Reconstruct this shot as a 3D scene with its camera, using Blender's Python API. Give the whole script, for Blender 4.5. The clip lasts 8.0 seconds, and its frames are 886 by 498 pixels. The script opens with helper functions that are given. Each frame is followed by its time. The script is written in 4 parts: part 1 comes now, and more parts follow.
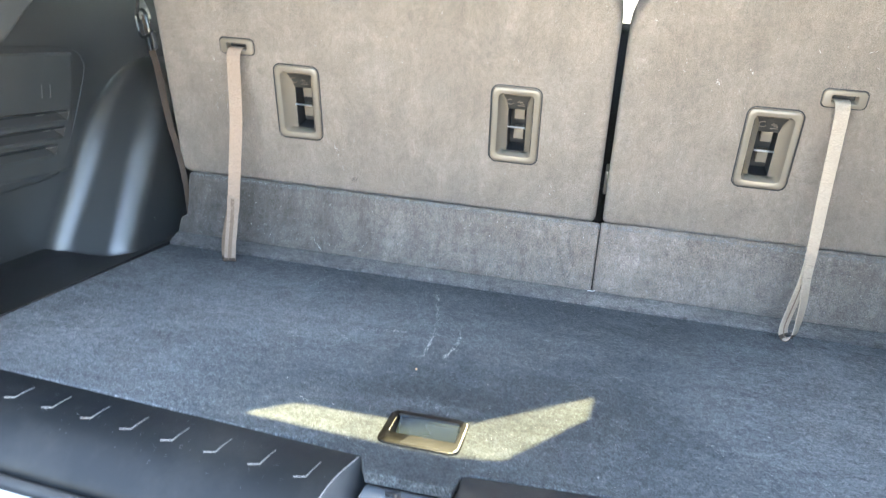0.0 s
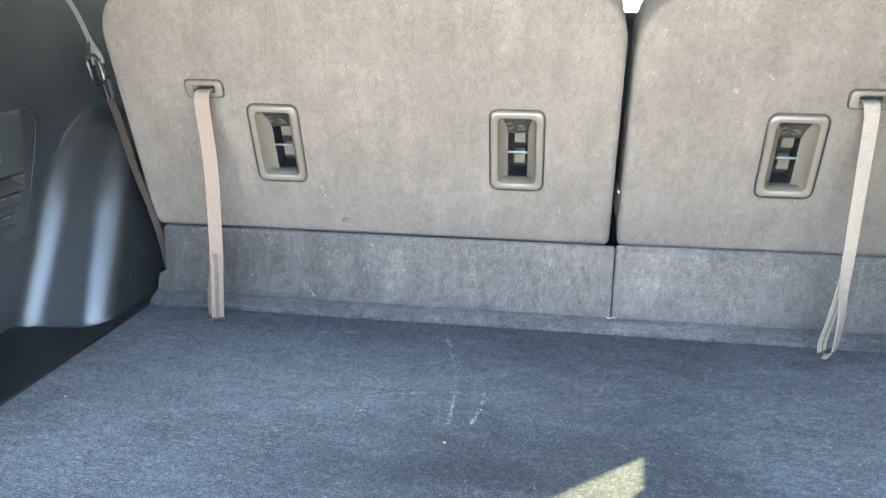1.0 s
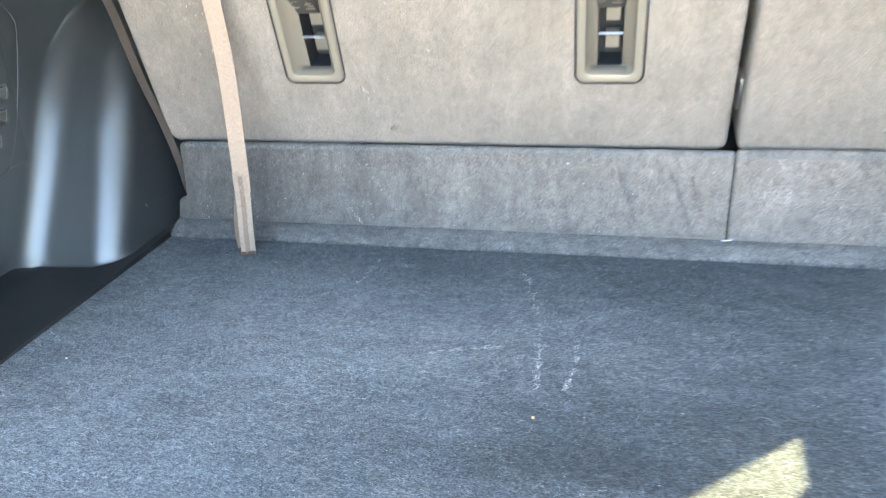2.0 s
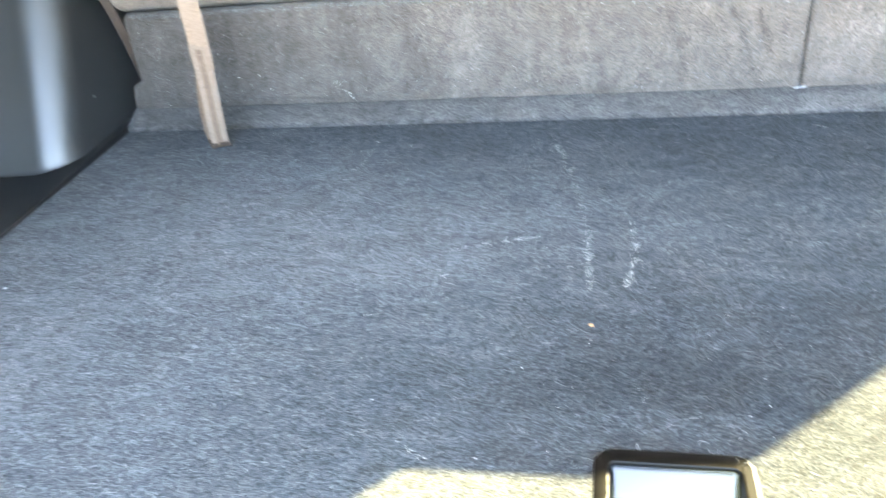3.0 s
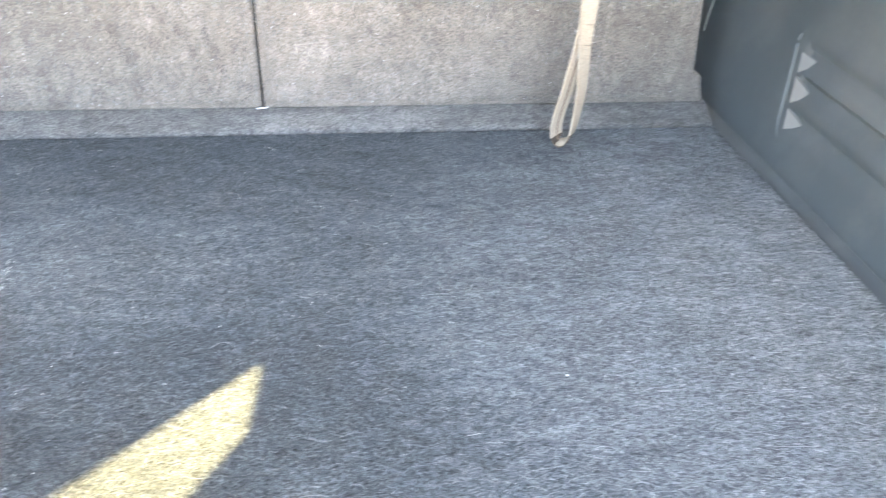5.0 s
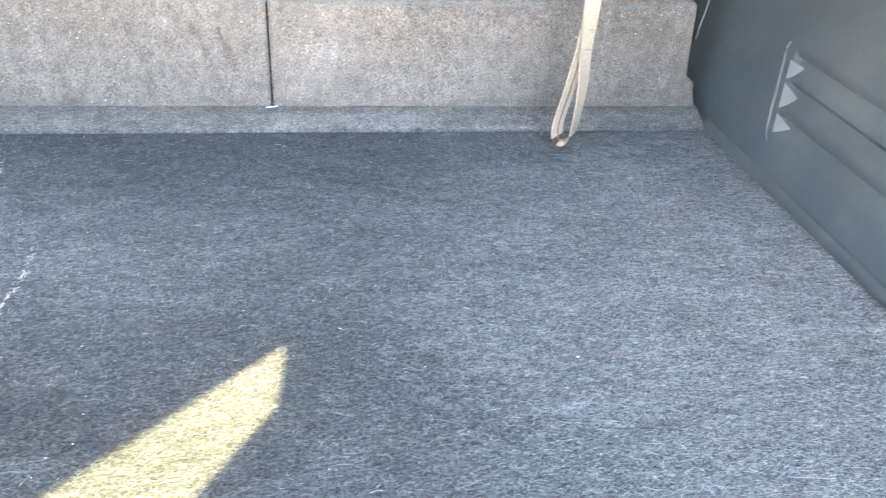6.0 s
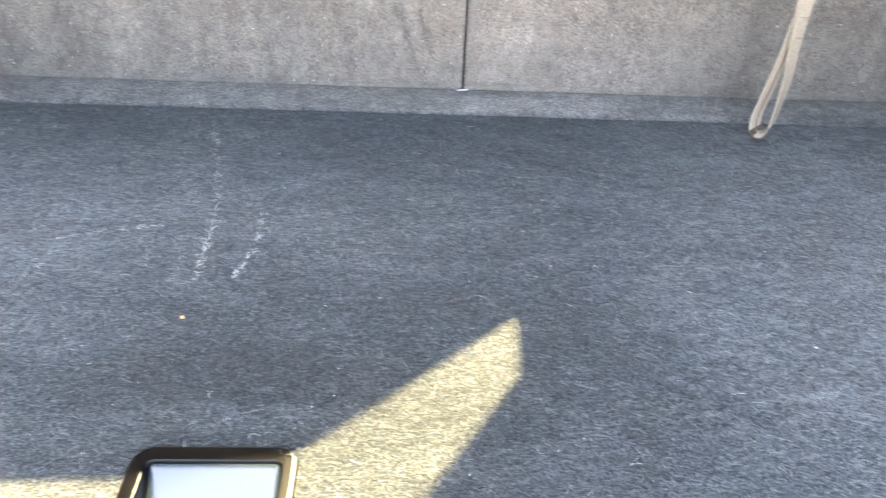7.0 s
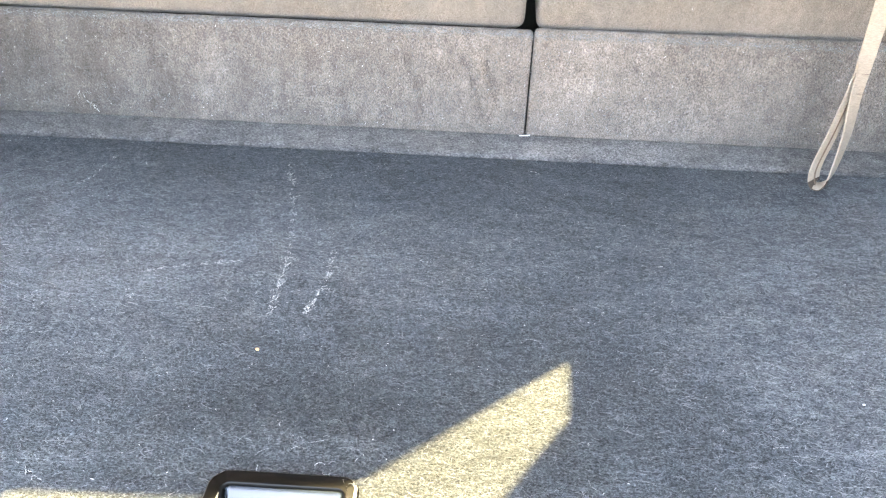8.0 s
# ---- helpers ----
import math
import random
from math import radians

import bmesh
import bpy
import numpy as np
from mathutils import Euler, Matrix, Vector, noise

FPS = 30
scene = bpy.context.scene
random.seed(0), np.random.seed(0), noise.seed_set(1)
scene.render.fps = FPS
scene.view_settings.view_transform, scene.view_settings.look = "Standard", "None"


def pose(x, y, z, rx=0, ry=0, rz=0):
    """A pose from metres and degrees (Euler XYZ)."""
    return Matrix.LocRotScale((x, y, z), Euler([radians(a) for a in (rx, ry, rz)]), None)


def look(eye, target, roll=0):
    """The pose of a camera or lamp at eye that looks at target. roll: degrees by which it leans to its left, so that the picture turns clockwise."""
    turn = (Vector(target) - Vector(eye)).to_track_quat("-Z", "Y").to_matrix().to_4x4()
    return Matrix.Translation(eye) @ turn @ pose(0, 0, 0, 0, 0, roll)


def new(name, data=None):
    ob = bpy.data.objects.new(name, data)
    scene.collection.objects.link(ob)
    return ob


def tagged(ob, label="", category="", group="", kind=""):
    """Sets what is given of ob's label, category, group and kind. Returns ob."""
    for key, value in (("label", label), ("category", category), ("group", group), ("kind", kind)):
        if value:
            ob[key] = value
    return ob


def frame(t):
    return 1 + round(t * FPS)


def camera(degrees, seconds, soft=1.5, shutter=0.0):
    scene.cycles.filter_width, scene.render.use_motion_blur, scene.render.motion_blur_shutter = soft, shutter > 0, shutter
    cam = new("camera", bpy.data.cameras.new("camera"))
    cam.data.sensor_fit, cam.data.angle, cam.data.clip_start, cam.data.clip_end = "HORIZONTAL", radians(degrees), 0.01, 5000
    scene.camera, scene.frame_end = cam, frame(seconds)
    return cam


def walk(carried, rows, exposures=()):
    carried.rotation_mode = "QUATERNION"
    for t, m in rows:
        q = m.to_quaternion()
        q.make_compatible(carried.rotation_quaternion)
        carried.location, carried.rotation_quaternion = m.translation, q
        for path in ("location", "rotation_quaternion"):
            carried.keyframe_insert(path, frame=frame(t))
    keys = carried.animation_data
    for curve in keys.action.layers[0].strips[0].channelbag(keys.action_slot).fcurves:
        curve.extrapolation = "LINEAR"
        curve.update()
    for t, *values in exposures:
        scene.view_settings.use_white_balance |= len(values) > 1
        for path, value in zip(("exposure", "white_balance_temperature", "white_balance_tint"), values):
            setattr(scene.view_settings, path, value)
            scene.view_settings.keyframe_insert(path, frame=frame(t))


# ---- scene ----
cam = camera(59.9, 8.0, soft=1.25, shutter=0.42)
METRES, EYE, TILT, LEAN, TURN = 8.0, 1.5, 0.0, 0.0, 0.0
PATH = [
    (0, (-0.008, -1.291, 0.437), (-0.386, 0.593, -0.121), 4.7),
    (0.2, (-0.0202, -1.2700, 0.4552), (-0.3865, 0.6168, -0.0976), 3.60),
    (0.3, (-0.0289, -1.2576, 0.4659), (-0.3868, 0.6316, -0.0845), 3.05),
    (0.5, (-0.048, -1.233, 0.489), (-0.39, 0.659, -0.063), 1.7),
    (0.8, (-0.0706, -1.2007, 0.5045), (-0.3890, 0.6876, -0.0726), 0.38),
    (1, (-0.089, -1.182, 0.502), (-0.386, 0.699, -0.108), 0.2),
    (1.2, (-0.109, -1.157, 0.494), (-0.396, 0.712, -0.159), 0.0),
    (2.3, (-0.18, -0.898, 0.422), (-0.628, 0.815, -0.507), -4.2),
    (2.5, (-0.204, -0.865, 0.403), (-0.654, 0.814, -0.588), -4.8),
    (2.7, (-0.2118, -0.8424, 0.3880), (-0.6654, 0.8026, -0.6552), -6.11),
    (2.9, (-0.2119, -0.8322, 0.3753), (-0.6394, 0.7941, -0.7074), -7.08),
    (3, (-0.204, -0.826, 0.366), (-0.612, 0.793, -0.735), -7.5),
    (3.2, (-0.1766, -0.8113, 0.3580), (-0.5207, 0.8014, -0.7737), -7.61),
    (3.5, (-0.114, -0.78, 0.358), (-0.345, 0.832, -0.803), -6.6),
    (3.7, (-0.0688, -0.7664, 0.3505), (-0.2280, 0.8467, -0.8211), -5.42),
    (4, (-0.018, -0.759, 0.346), (-0.063, 0.855, -0.835), -3.0),
    (4.2, (0.0070, -0.7578, 0.3453), (0.0318, 0.8555, -0.8364), -1.37),
    (4.5, (0.034, -0.76, 0.353), (0.156, 0.86, -0.815), 0.7),
    (4.7, (0.0514, -0.7650, 0.3582), (0.2302, 0.8585, -0.7960), 1.74),
    (5, (0.076, -0.773, 0.363), (0.339, 0.854, -0.77), 3.0),
    (5.2, (0.092, -0.783, 0.365), (0.392, 0.853, -0.745), 3.1),
    (6.3, (0.012, -0.801, 0.353), (0.32, 0.841, -0.747), 5.0),
    (6.5, (-0.01, -0.801, 0.344), (0.243, 0.844, -0.766), 4.5),
    (6.7, (-0.0317, -0.8006, 0.3388), (0.1639, 0.8484, -0.7760), 4.02),
    (7, (-0.061, -0.804, 0.34), (0.04, 0.858, -0.768), 3.1),
    (7.2, (-0.0684, -0.8036, 0.3494), (-0.0211, 0.8671, -0.7490), 2.93),
    (7.3, (-0.0670, -0.8052, 0.3546), (-0.0448, 0.8711, -0.7362), 2.77),
    (7.5, (-0.066, -0.811, 0.357), (-0.076, 0.875, -0.72), 2.7),
    (7.7, (-0.0638, -0.8167, 0.3617), (-0.0998, 0.8745, -0.7053), 2.47),
    (8, (-0.061, -0.825, 0.372), (-0.12, 0.87, -0.688), 2.0),
]
EXPOSURES = [(0, 4.60, 6540, 2), (0.6, 4.56, 6380, 2), (1.2, 4.62, 6320, 1), (2.4, 5.13, 6720, 0), (3.3, 5.17, 7150, 5), (4.0, 5.18, 7450, 8), (4.5, 5.36, 7720, 8), (5.2, 5.34, 7450, 6), (6.4, 5.17, 7380, 6), (6.9, 4.92, 7480, 8), (7.4, 5.05, 7550, 10), (8.0, 5.10, 7650, 9)]
walk(cam, [(t, look(eye, target, roll)) for t, eye, target, roll in PATH], EXPOSURES)

CX = -0.155  # middle of the car

# ---- world, sun ----
SUN = Vector((0.06, 0.20, 0.98)).normalized()  # towards the sun
world = bpy.data.worlds.new("world")
scene.world = world
world.use_nodes = True
wn = world.node_tree.nodes
sky = wn.new("ShaderNodeTexSky")
sky.sky_type = "NISHITA"
sky.sun_disc = False
sky.dust_density = 4.5
sky.air_density = 0.9
sky.sun_elevation = math.asin(SUN.z)
sky.sun_rotation = math.atan2(SUN.x, SUN.y)
world.node_tree.links.new(sky.outputs[0], wn["Background"].inputs[0])
wn["Background"].inputs[1].default_value = 0.15
sun = new("sun", bpy.data.lights.new("sun", "SUN"))
sun.data.energy, sun.data.angle, sun.data.color = 1.75, radians(0.6), (1.0, 0.83, 0.455)
sun.matrix_world = look(SUN * 30, (0, 0, 0))


# ---- materials ----
def material(name, colour, rough=0.6, metal=0.0, spec=0.5):
    m = bpy.data.materials.new(name)
    m.use_nodes = True
    b = m.node_tree.nodes["Principled BSDF"]
    b.inputs["Base Color"].default_value = (*colour, 1)
    b.inputs["Roughness"].default_value = rough
    b.inputs["Metallic"].default_value = metal
    b.inputs["Specular IOR Level"].default_value = spec
    return m


def node(m, kind, **values):
    n = m.node_tree.nodes.new(kind)
    for key, value in values.items():
        n.inputs[key.replace("_", " ")].default_value = value
    return n


def link(m, a, b):
    m.node_tree.links.new(a, b)


def scaled(m, size):
    """Object coordinates times size, in three axes."""
    tc = node(m, "ShaderNodeTexCoord")
    mp = node(m, "ShaderNodeMapping", Scale=size)
    link(m, tc.outputs["Object"], mp.inputs["Vector"])
    return mp.outputs[0]


def ramp(m, source, stops):
    r = node(m, "ShaderNodeValToRGB")
    e = r.color_ramp.elements
    while len(e) < len(stops):
        e.new(0.5)
    for el, (p, c) in zip(e, stops):
        el.position, el.color = p, (*c, 1)
    link(m, source, r.inputs[0])
    return r.outputs[0]


def mixed(m, kind, factor, a, b):
    n = m.node_tree.nodes.new("ShaderNodeMix")
    n.data_type, n.blend_type = "RGBA", kind
    for v, s in ((factor, n.inputs[0]), (a, n.inputs[6]), (b, n.inputs[7])):
        if isinstance(v, bpy.types.NodeSocket):
            link(m, v, s)
        else:
            s.default_value = v if isinstance(v, float) else (*v, 1)
    return n.outputs[2]


def noise_at(m, vector, scale, detail=4.0, rough=0.6):
    n = node(m, "ShaderNodeTexNoise", Scale=scale, Detail=detail, Roughness=rough)
    link(m, vector, n.inputs["Vector"])
    return n.outputs["Fac"]


def bumped(m, heights):
    """Chains (height socket, strength, distance) into the normal."""
    last = None
    for h, strength, distance in heights:
        b = node(m, "ShaderNodeBump", Strength=strength, Distance=distance)
        link(m, h, b.inputs["Height"])
        if last:
            link(m, last, b.inputs["Normal"])
        last = b.outputs[0]
    link(m, last, m.node_tree.nodes["Principled BSDF"].inputs["Normal"])


def base(m, colour):
    link(m, colour, m.node_tree.nodes["Principled BSDF"].inputs["Base Color"])


def felt(name, dark, mid, light, fuzz, dust, dust_scale, weave=(1.0, 1.0, 1.0), rough=1.0, bands=(0.7, 2.6, 1.5), blotch=0.0):
    """Needle-felt carpet: matted dark and pale fibres, paler where dust has settled. rough: how coarse the pile is."""
    m = material(name, mid, 0.95, 0, 0.12)
    v = scaled(m, (1, 1, 1))
    w = scaled(m, weave)
    fine = noise_at(m, w, 1150 / rough, 2, 0.6)
    tuft = noise_at(m, w, 620 / rough, 4, 0.8)
    wide = noise_at(m, v, dust_scale, 9, 0.74)
    band = noise_at(m, scaled(m, [dust_scale * q for q in bands]), 1, 7, 0.7)
    h = node(m, "ShaderNodeMath", )
    h.operation = "MULTIPLY_ADD"
    link(m, tuft, h.inputs[0])
    h.inputs[1].default_value = 0.6
    k = node(m, "ShaderNodeMath")
    k.operation = "MULTIPLY"
    link(m, fine, k.inputs[0])
    k.inputs[1].default_value = 0.4
    link(m, k.outputs[0], h.inputs[2])
    pile = h.outputs[0]
    c = ramp(m, pile, [(0.40, dark), (0.50, mid), (0.61, light)])
    settled = mixed(m, "MIX", 0.5, wide, band)
    c = mixed(m, "MULTIPLY", 1.0, c, ramp(m, settled, [(0.36, (1 - 0.55 * dust,) * 3), (0.50, (1.0,) * 3), (0.66, (1 + 1.3 * dust,) * 3)]))
    if blotch:  # matted patches a finger wide, some of them soiled brown
        patch = noise_at(m, scaled(m, [90 * q for q in weave]), 1, 5, 0.62)
        c = mixed(m, "MULTIPLY", 1.0, c, ramp(m, patch, [(0.36, (1 - blotch,) * 3), (0.50, (1.0,) * 3), (0.66, (1 + 0.9 * blotch,) * 3)]))
        soil = noise_at(m, v, 23, 6, 0.65)
        c = mixed(m, "MULTIPLY", ramp(m, soil, [(0.46, (0,) * 3), (0.66, (0.6 * blotch,) * 3)]), c, (1.0, 0.86, 0.78))
    base(m, c)
    b = m.node_tree.nodes["Principled BSDF"]
    b.inputs["Sheen Weight"].default_value = fuzz
    b.inputs["Sheen Roughness"].default_value = 0.6
    bumped(m, [(pile, 0.8, 0.0016 * rough), (wide, 0.15, 0.004)])
    return m


def dust_and_light(m, patches, ground=1.0):
    """Multiplies the base colour by ground and paints dust and uneven light in soft patches: (place, reach in x y z,
    weight).
    """
    co = scaled(m, (1, 1, 1))
    drift = node(m, "ShaderNodeTexNoise", Scale=7.0, Detail=6.0, Roughness=0.68)
    link(m, co, drift.inputs["Vector"])
    warped = mixed(m, "LINEAR_LIGHT", 0.07, co, drift.outputs["Color"])
    total = None
    for place, reach, weight in patches:
        mp = node(m, "ShaderNodeMapping", Location=[-p / r for p, r in zip(place, reach)], Scale=[1 / r for r in reach])
        link(m, warped, mp.inputs["Vector"])
        g = node(m, "ShaderNodeTexGradient")
        g.gradient_type = "SPHERICAL"
        link(m, mp.outputs[0], g.inputs["Vector"])
        a = node(m, "ShaderNodeMath")
        a.operation = "MULTIPLY_ADD"
        link(m, g.outputs["Fac"], a.inputs[0])
        a.inputs[1].default_value = weight * ground
        if total is None:
            a.inputs[2].default_value = ground
        else:
            link(m, total, a.inputs[2])
        total = a.outputs[0]
    was = m.node_tree.nodes["Principled BSDF"].inputs["Base Color"].links[0].from_socket
    thick = node(m, "ShaderNodeMapRange", From_Min=ground, From_Max=ground * 2.4)
    link(m, total, thick.inputs[0])
    c = mixed(m, "MULTIPLY", 1.0, was, total)
    base(m, mixed(m, "MULTIPLY", thick.outputs[0], c, (1.09, 1.0, 0.92)))  # brightened patches are made less blue than the felt


def plastic(name, colour, rough, grain=0.12, wear=0.12):
    """Moulded plastic with a fine leather grain, dust and scuffs."""
    m = material(name, colour, rough)
    v = scaled(m, (1, 1, 1))
    skin = noise_at(m, v, 1400, 2, 0.5)
    dust = noise_at(m, v, 9, 6, 0.65)
    c = mixed(m, "MIX", ramp(m, dust, [(0.45, (0,) * 3), (0.8, (wear,) * 3)]), colour, (0.30, 0.29, 0.27))
    base(m, c)
    r = node(m, "ShaderNodeMapRange", From_Min=0.3, From_Max=0.75, To_Min=rough - 0.3 * wear, To_Max=rough + 0.6 * wear)
    link(m, dust, r.inputs[0])
    link(m, r.outputs[0], m.node_tree.nodes["Principled BSDF"].inputs["Roughness"])
    bumped(m, [(skin, grain, 0.0006)])
    return m


def woven(name, pale, dark, stripe):
    """Ribbed polyester webbing."""
    m = material(name, pale, 0.75, 0, 0.3)
    v = scaled(m, (1, 1, 1))
    thread = noise_at(m, scaled(m, (260, 260, 1500)), 1, 2, 0.6)
    soil = noise_at(m, v, 22, 5, 0.6)
    c = ramp(m, thread, [(0.3, dark), (0.65, pale)])
    c = mixed(m, "MIX", ramp(m, soil, [(0.45, (0,) * 3), (0.75, (0.5,) * 3)]), c, stripe)
    base(m, c)
    bumped(m, [(thread, 0.5, 0.0008)])
    return m


FLOOR_FELT = felt("floor_felt", (0.014, 0.0165, 0.0187), (0.049, 0.0565, 0.0635), (0.132, 0.148, 0.162), 0.04, 0.30, 8.0, (0.8, 1.2, 1.0), 1.25, (0.7, 2.6, 1.5), 0.16)
# matted strands a few millimetres long, lying mostly across the car
mat_base = FLOOR_FELT.node_tree.nodes["Principled BSDF"].inputs["Base Color"].links[0].from_socket
strand = noise_at(FLOOR_FELT, scaled(FLOOR_FELT, (150, 330, 150)), 1, 5, 0.66)
mat_base = mixed(FLOOR_FELT, "MULTIPLY", 1.0, mat_base, ramp(FLOOR_FELT, strand, [(0.34, (0.62,) * 3), (0.50, (1.0,) * 3), (0.68, (1.6,) * 3)]))
base(FLOOR_FELT, mat_base)


def floor_dust_and_light(m):
    """Dust in clouds and short sweeps, with the load floor's uneven light painted in: paler sides, darker middle and
    rear edge.
    """
    was = m.node_tree.nodes["Principled BSDF"].inputs["Base Color"].links[0].from_socket
    cloud = noise_at(m, scaled(m, (15, 26, 15)), 1, 7, 0.66)
    sweep = noise_at(m, scaled(m, (30, 95, 30)), 1, 6, 0.68)
    c = mixed(m, "MULTIPLY", 1.0, was, ramp(m, sweep, [(0.36, (0.91,) * 3), (0.50, (1.0,) * 3), (0.66, (1.16,) * 3)]))
    base(m, mixed(m, "MULTIPLY", 1.0, c, ramp(m, cloud, [(0.34, (0.90,) * 3), (0.50, (1.0,) * 3), (0.68, (1.15,) * 3)])))
    # negative weights paint shade into the middle and along the rear sill
    dust_and_light(m, [((-0.70, -0.46, 0), (0.48, 0.42, 1), 1.20), ((0.50, -0.36, 0), (0.44, 0.52, 1), 1.75), ((-0.34, -0.26, 0), (0.34, 0.20, 1), 0.80), ((0.02, -0.22, 0), (0.30, 0.14, 1), 0.25),
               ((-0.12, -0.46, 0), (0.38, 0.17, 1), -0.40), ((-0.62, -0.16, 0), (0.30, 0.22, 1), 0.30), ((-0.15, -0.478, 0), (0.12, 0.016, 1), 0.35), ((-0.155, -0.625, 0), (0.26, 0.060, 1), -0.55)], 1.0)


floor_dust_and_light(FLOOR_FELT)
STRIP_FELT = felt("strip_felt", (0.040, 0.040, 0.041), (0.102, 0.101, 0.102), (0.205, 0.203, 0.204), 0.08, 0.3, 12.0, (0.7, 1.3, 1.0), 1.2, (0.7, 2.6, 1.5), 0.24)
# light falling off towards the strip's ends is painted into the felt
dust_and_light(STRIP_FELT, [((0.03, -0.02, 0.01), (0.80, 0.5, 0.5), 0.55)], 0.74)
FLAP_FELT = felt("flap_felt", (0.068, 0.063, 0.060), (0.147, 0.136, 0.129), (0.256, 0.237, 0.225), 0.10, 0.34, 8.0, (1.2, 1.0, 0.8), 1.1, (3.2, 1.0, 0.5), 0.16)
# painted light: brightest near the seam, darkening to the flap's left end
dust_and_light(FLAP_FELT, [((0.05, 0.0, 0.08), (0.76, 0.6, 0.6), 1.14), ((-0.02, 0.0, 0.04), (0.17, 0.3, 0.08), 0.12)], 0.565)



def mottled(m, size, low, high):
    """Uneven wear and soiling of a cloth in soft clouds."""
    was = m.node_tree.nodes["Principled BSDF"].inputs["Base Color"].links[0].from_socket
    wear = noise_at(m, scaled(m, size), 1, 6, 0.62)
    base(m, mixed(m, "MULTIPLY", 1.0, was, ramp(m, wear, [(0.34, (low,) * 3), (0.50, (1.0,) * 3), (0.66, (high,) * 3)])))


SEAT_FELT = felt("seat_felt", (0.098, 0.084, 0.072), (0.189, 0.163, 0.140), (0.310, 0.268, 0.232), 0.12, 0.18, 11.0, (1.4, 1.0, 0.9), 0.75, (2.4, 1.0, 0.6), 0.09)
mottled(FLAP_FELT, (24, 24, 34), 0.87, 1.10)
mottled(SEAT_FELT, (14, 14, 12), 0.92, 1.07)
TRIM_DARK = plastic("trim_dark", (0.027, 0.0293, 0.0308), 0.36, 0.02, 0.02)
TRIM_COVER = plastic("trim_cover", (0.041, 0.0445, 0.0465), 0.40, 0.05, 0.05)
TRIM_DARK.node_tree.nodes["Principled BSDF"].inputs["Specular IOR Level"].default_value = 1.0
# base colour lightened to take in some glare over the right side
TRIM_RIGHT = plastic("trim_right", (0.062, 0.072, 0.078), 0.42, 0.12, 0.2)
SILL_PLASTIC = plastic("sill_plastic", (0.010, 0.0118, 0.014), 0.42, 0.2, 0.06)
SILL_PLASTIC.node_tree.nodes["Principled BSDF"].inputs["Specular IOR Level"].default_value = 0.20
END_GREY = plastic("end_grey", (0.026, 0.030, 0.035), 0.5, 0.1, 0.1)
LEDGE_BLACK = plastic("ledge_black", (0.014, 0.0155, 0.0172), 0.42, 0.1, 0.08)
LEDGE_BLACK.node_tree.nodes["Principled BSDF"].inputs["Specular IOR Level"].default_value = 0.45
GATE_DARK = plastic("gate_dark", (0.016, 0.017, 0.018), 0.62, 0.1, 0.1)
PILLAR_DARK = plastic("pillar_dark", (0.050, 0.053, 0.055), 0.6)
PILLAR_GREY = plastic("pillar_grey", (0.16, 0.17, 0.17), 0.6)
BEZEL_TAUPE = plastic("bezel_taupe", (0.185, 0.160, 0.130), 0.2, 0.04, 0.0)
BEZEL_TAUPE.node_tree.nodes["Principled BSDF"].inputs["Specular IOR Level"].default_value = 0.9
RECESS_GREY = plastic("recess_grey", (0.055, 0.052, 0.048), 0.42, 0.05)
RAMP_SHADE = plastic("ramp_shade", (0.030, 0.028, 0.026), 0.45, 0.05, 0.02)
DARK_STEEL = material("dark_steel", (0.10, 0.105, 0.105), 0.3, 1.0)
COVER_GREY = plastic("cover_grey", (0.088, 0.100, 0.113), 0.36, 0.08, 0.1)
SLOT_BLACK = plastic("slot_black", (0.012, 0.014, 0.018), 0.5, 0.05, 0.05)
HANDLE_BLACK = plastic("handle_black", (0.0013, 0.0013, 0.0014), 0.32, 0.03, 0.0)
HANDLE_BLACK.node_tree.nodes["Principled BSDF"].inputs["Specular IOR Level"].default_value = 0.22
PADDLE_GREY = plastic("paddle_grey", (0.021, 0.0290, 0.0375), 0.16, 0.004, 0.0)
# sunlit copy of HANDLE_BLACK, the sun put into its colour
LIT_RIM = plastic("lit_rim", (0.0105, 0.0105, 0.0102), 0.6, 0.1, 0.05)
LIT_RIM.node_tree.nodes["Principled BSDF"].inputs["Specular IOR Level"].default_value = 0.25
PADDLE_GREY.node_tree.nodes["Principled BSDF"].inputs["Specular IOR Level"].default_value = 1.0
PALE_PLASTIC = plastic("pale_plastic", (0.27, 0.262, 0.24), 0.5, 0.3, 0.3)
RUBBER = plastic("rubber", (0.014, 0.015, 0.016), 0.6, 0.1, 0.1)
HEADLINER = felt("headliner", (0.24, 0.236, 0.23), (0.30, 0.295, 0.288), (0.36, 0.354, 0.345), 0.1, 0.1, 3.0)
STRAP_WEB = woven("strap_webbing", (0.322, 0.242, 0.188), (0.215, 0.161, 0.124), (0.255, 0.190, 0.144))
LOOP_WEB = woven("loop_webbing", (0.285, 0.222, 0.180), (0.175, 0.136, 0.110), (0.175, 0.132, 0.100))
PALE_WEB = woven("pale_webbing", (0.405, 0.342, 0.274), (0.27, 0.222, 0.186), (0.29, 0.235, 0.195))
GREY_WEB = woven("grey_webbing", (0.34, 0.345, 0.32), (0.24, 0.245, 0.225), (0.26, 0.26, 0.24))
BELT_WEB = woven("belt_webbing", (0.064, 0.049, 0.039), (0.036, 0.027, 0.022), (0.042, 0.032, 0.025))
STEEL = material("steel", (0.62, 0.62, 0.60), 0.28, 1.0)
PAINT = material("white_paint", (0.72, 0.73, 0.74), 0.25, 0.0)
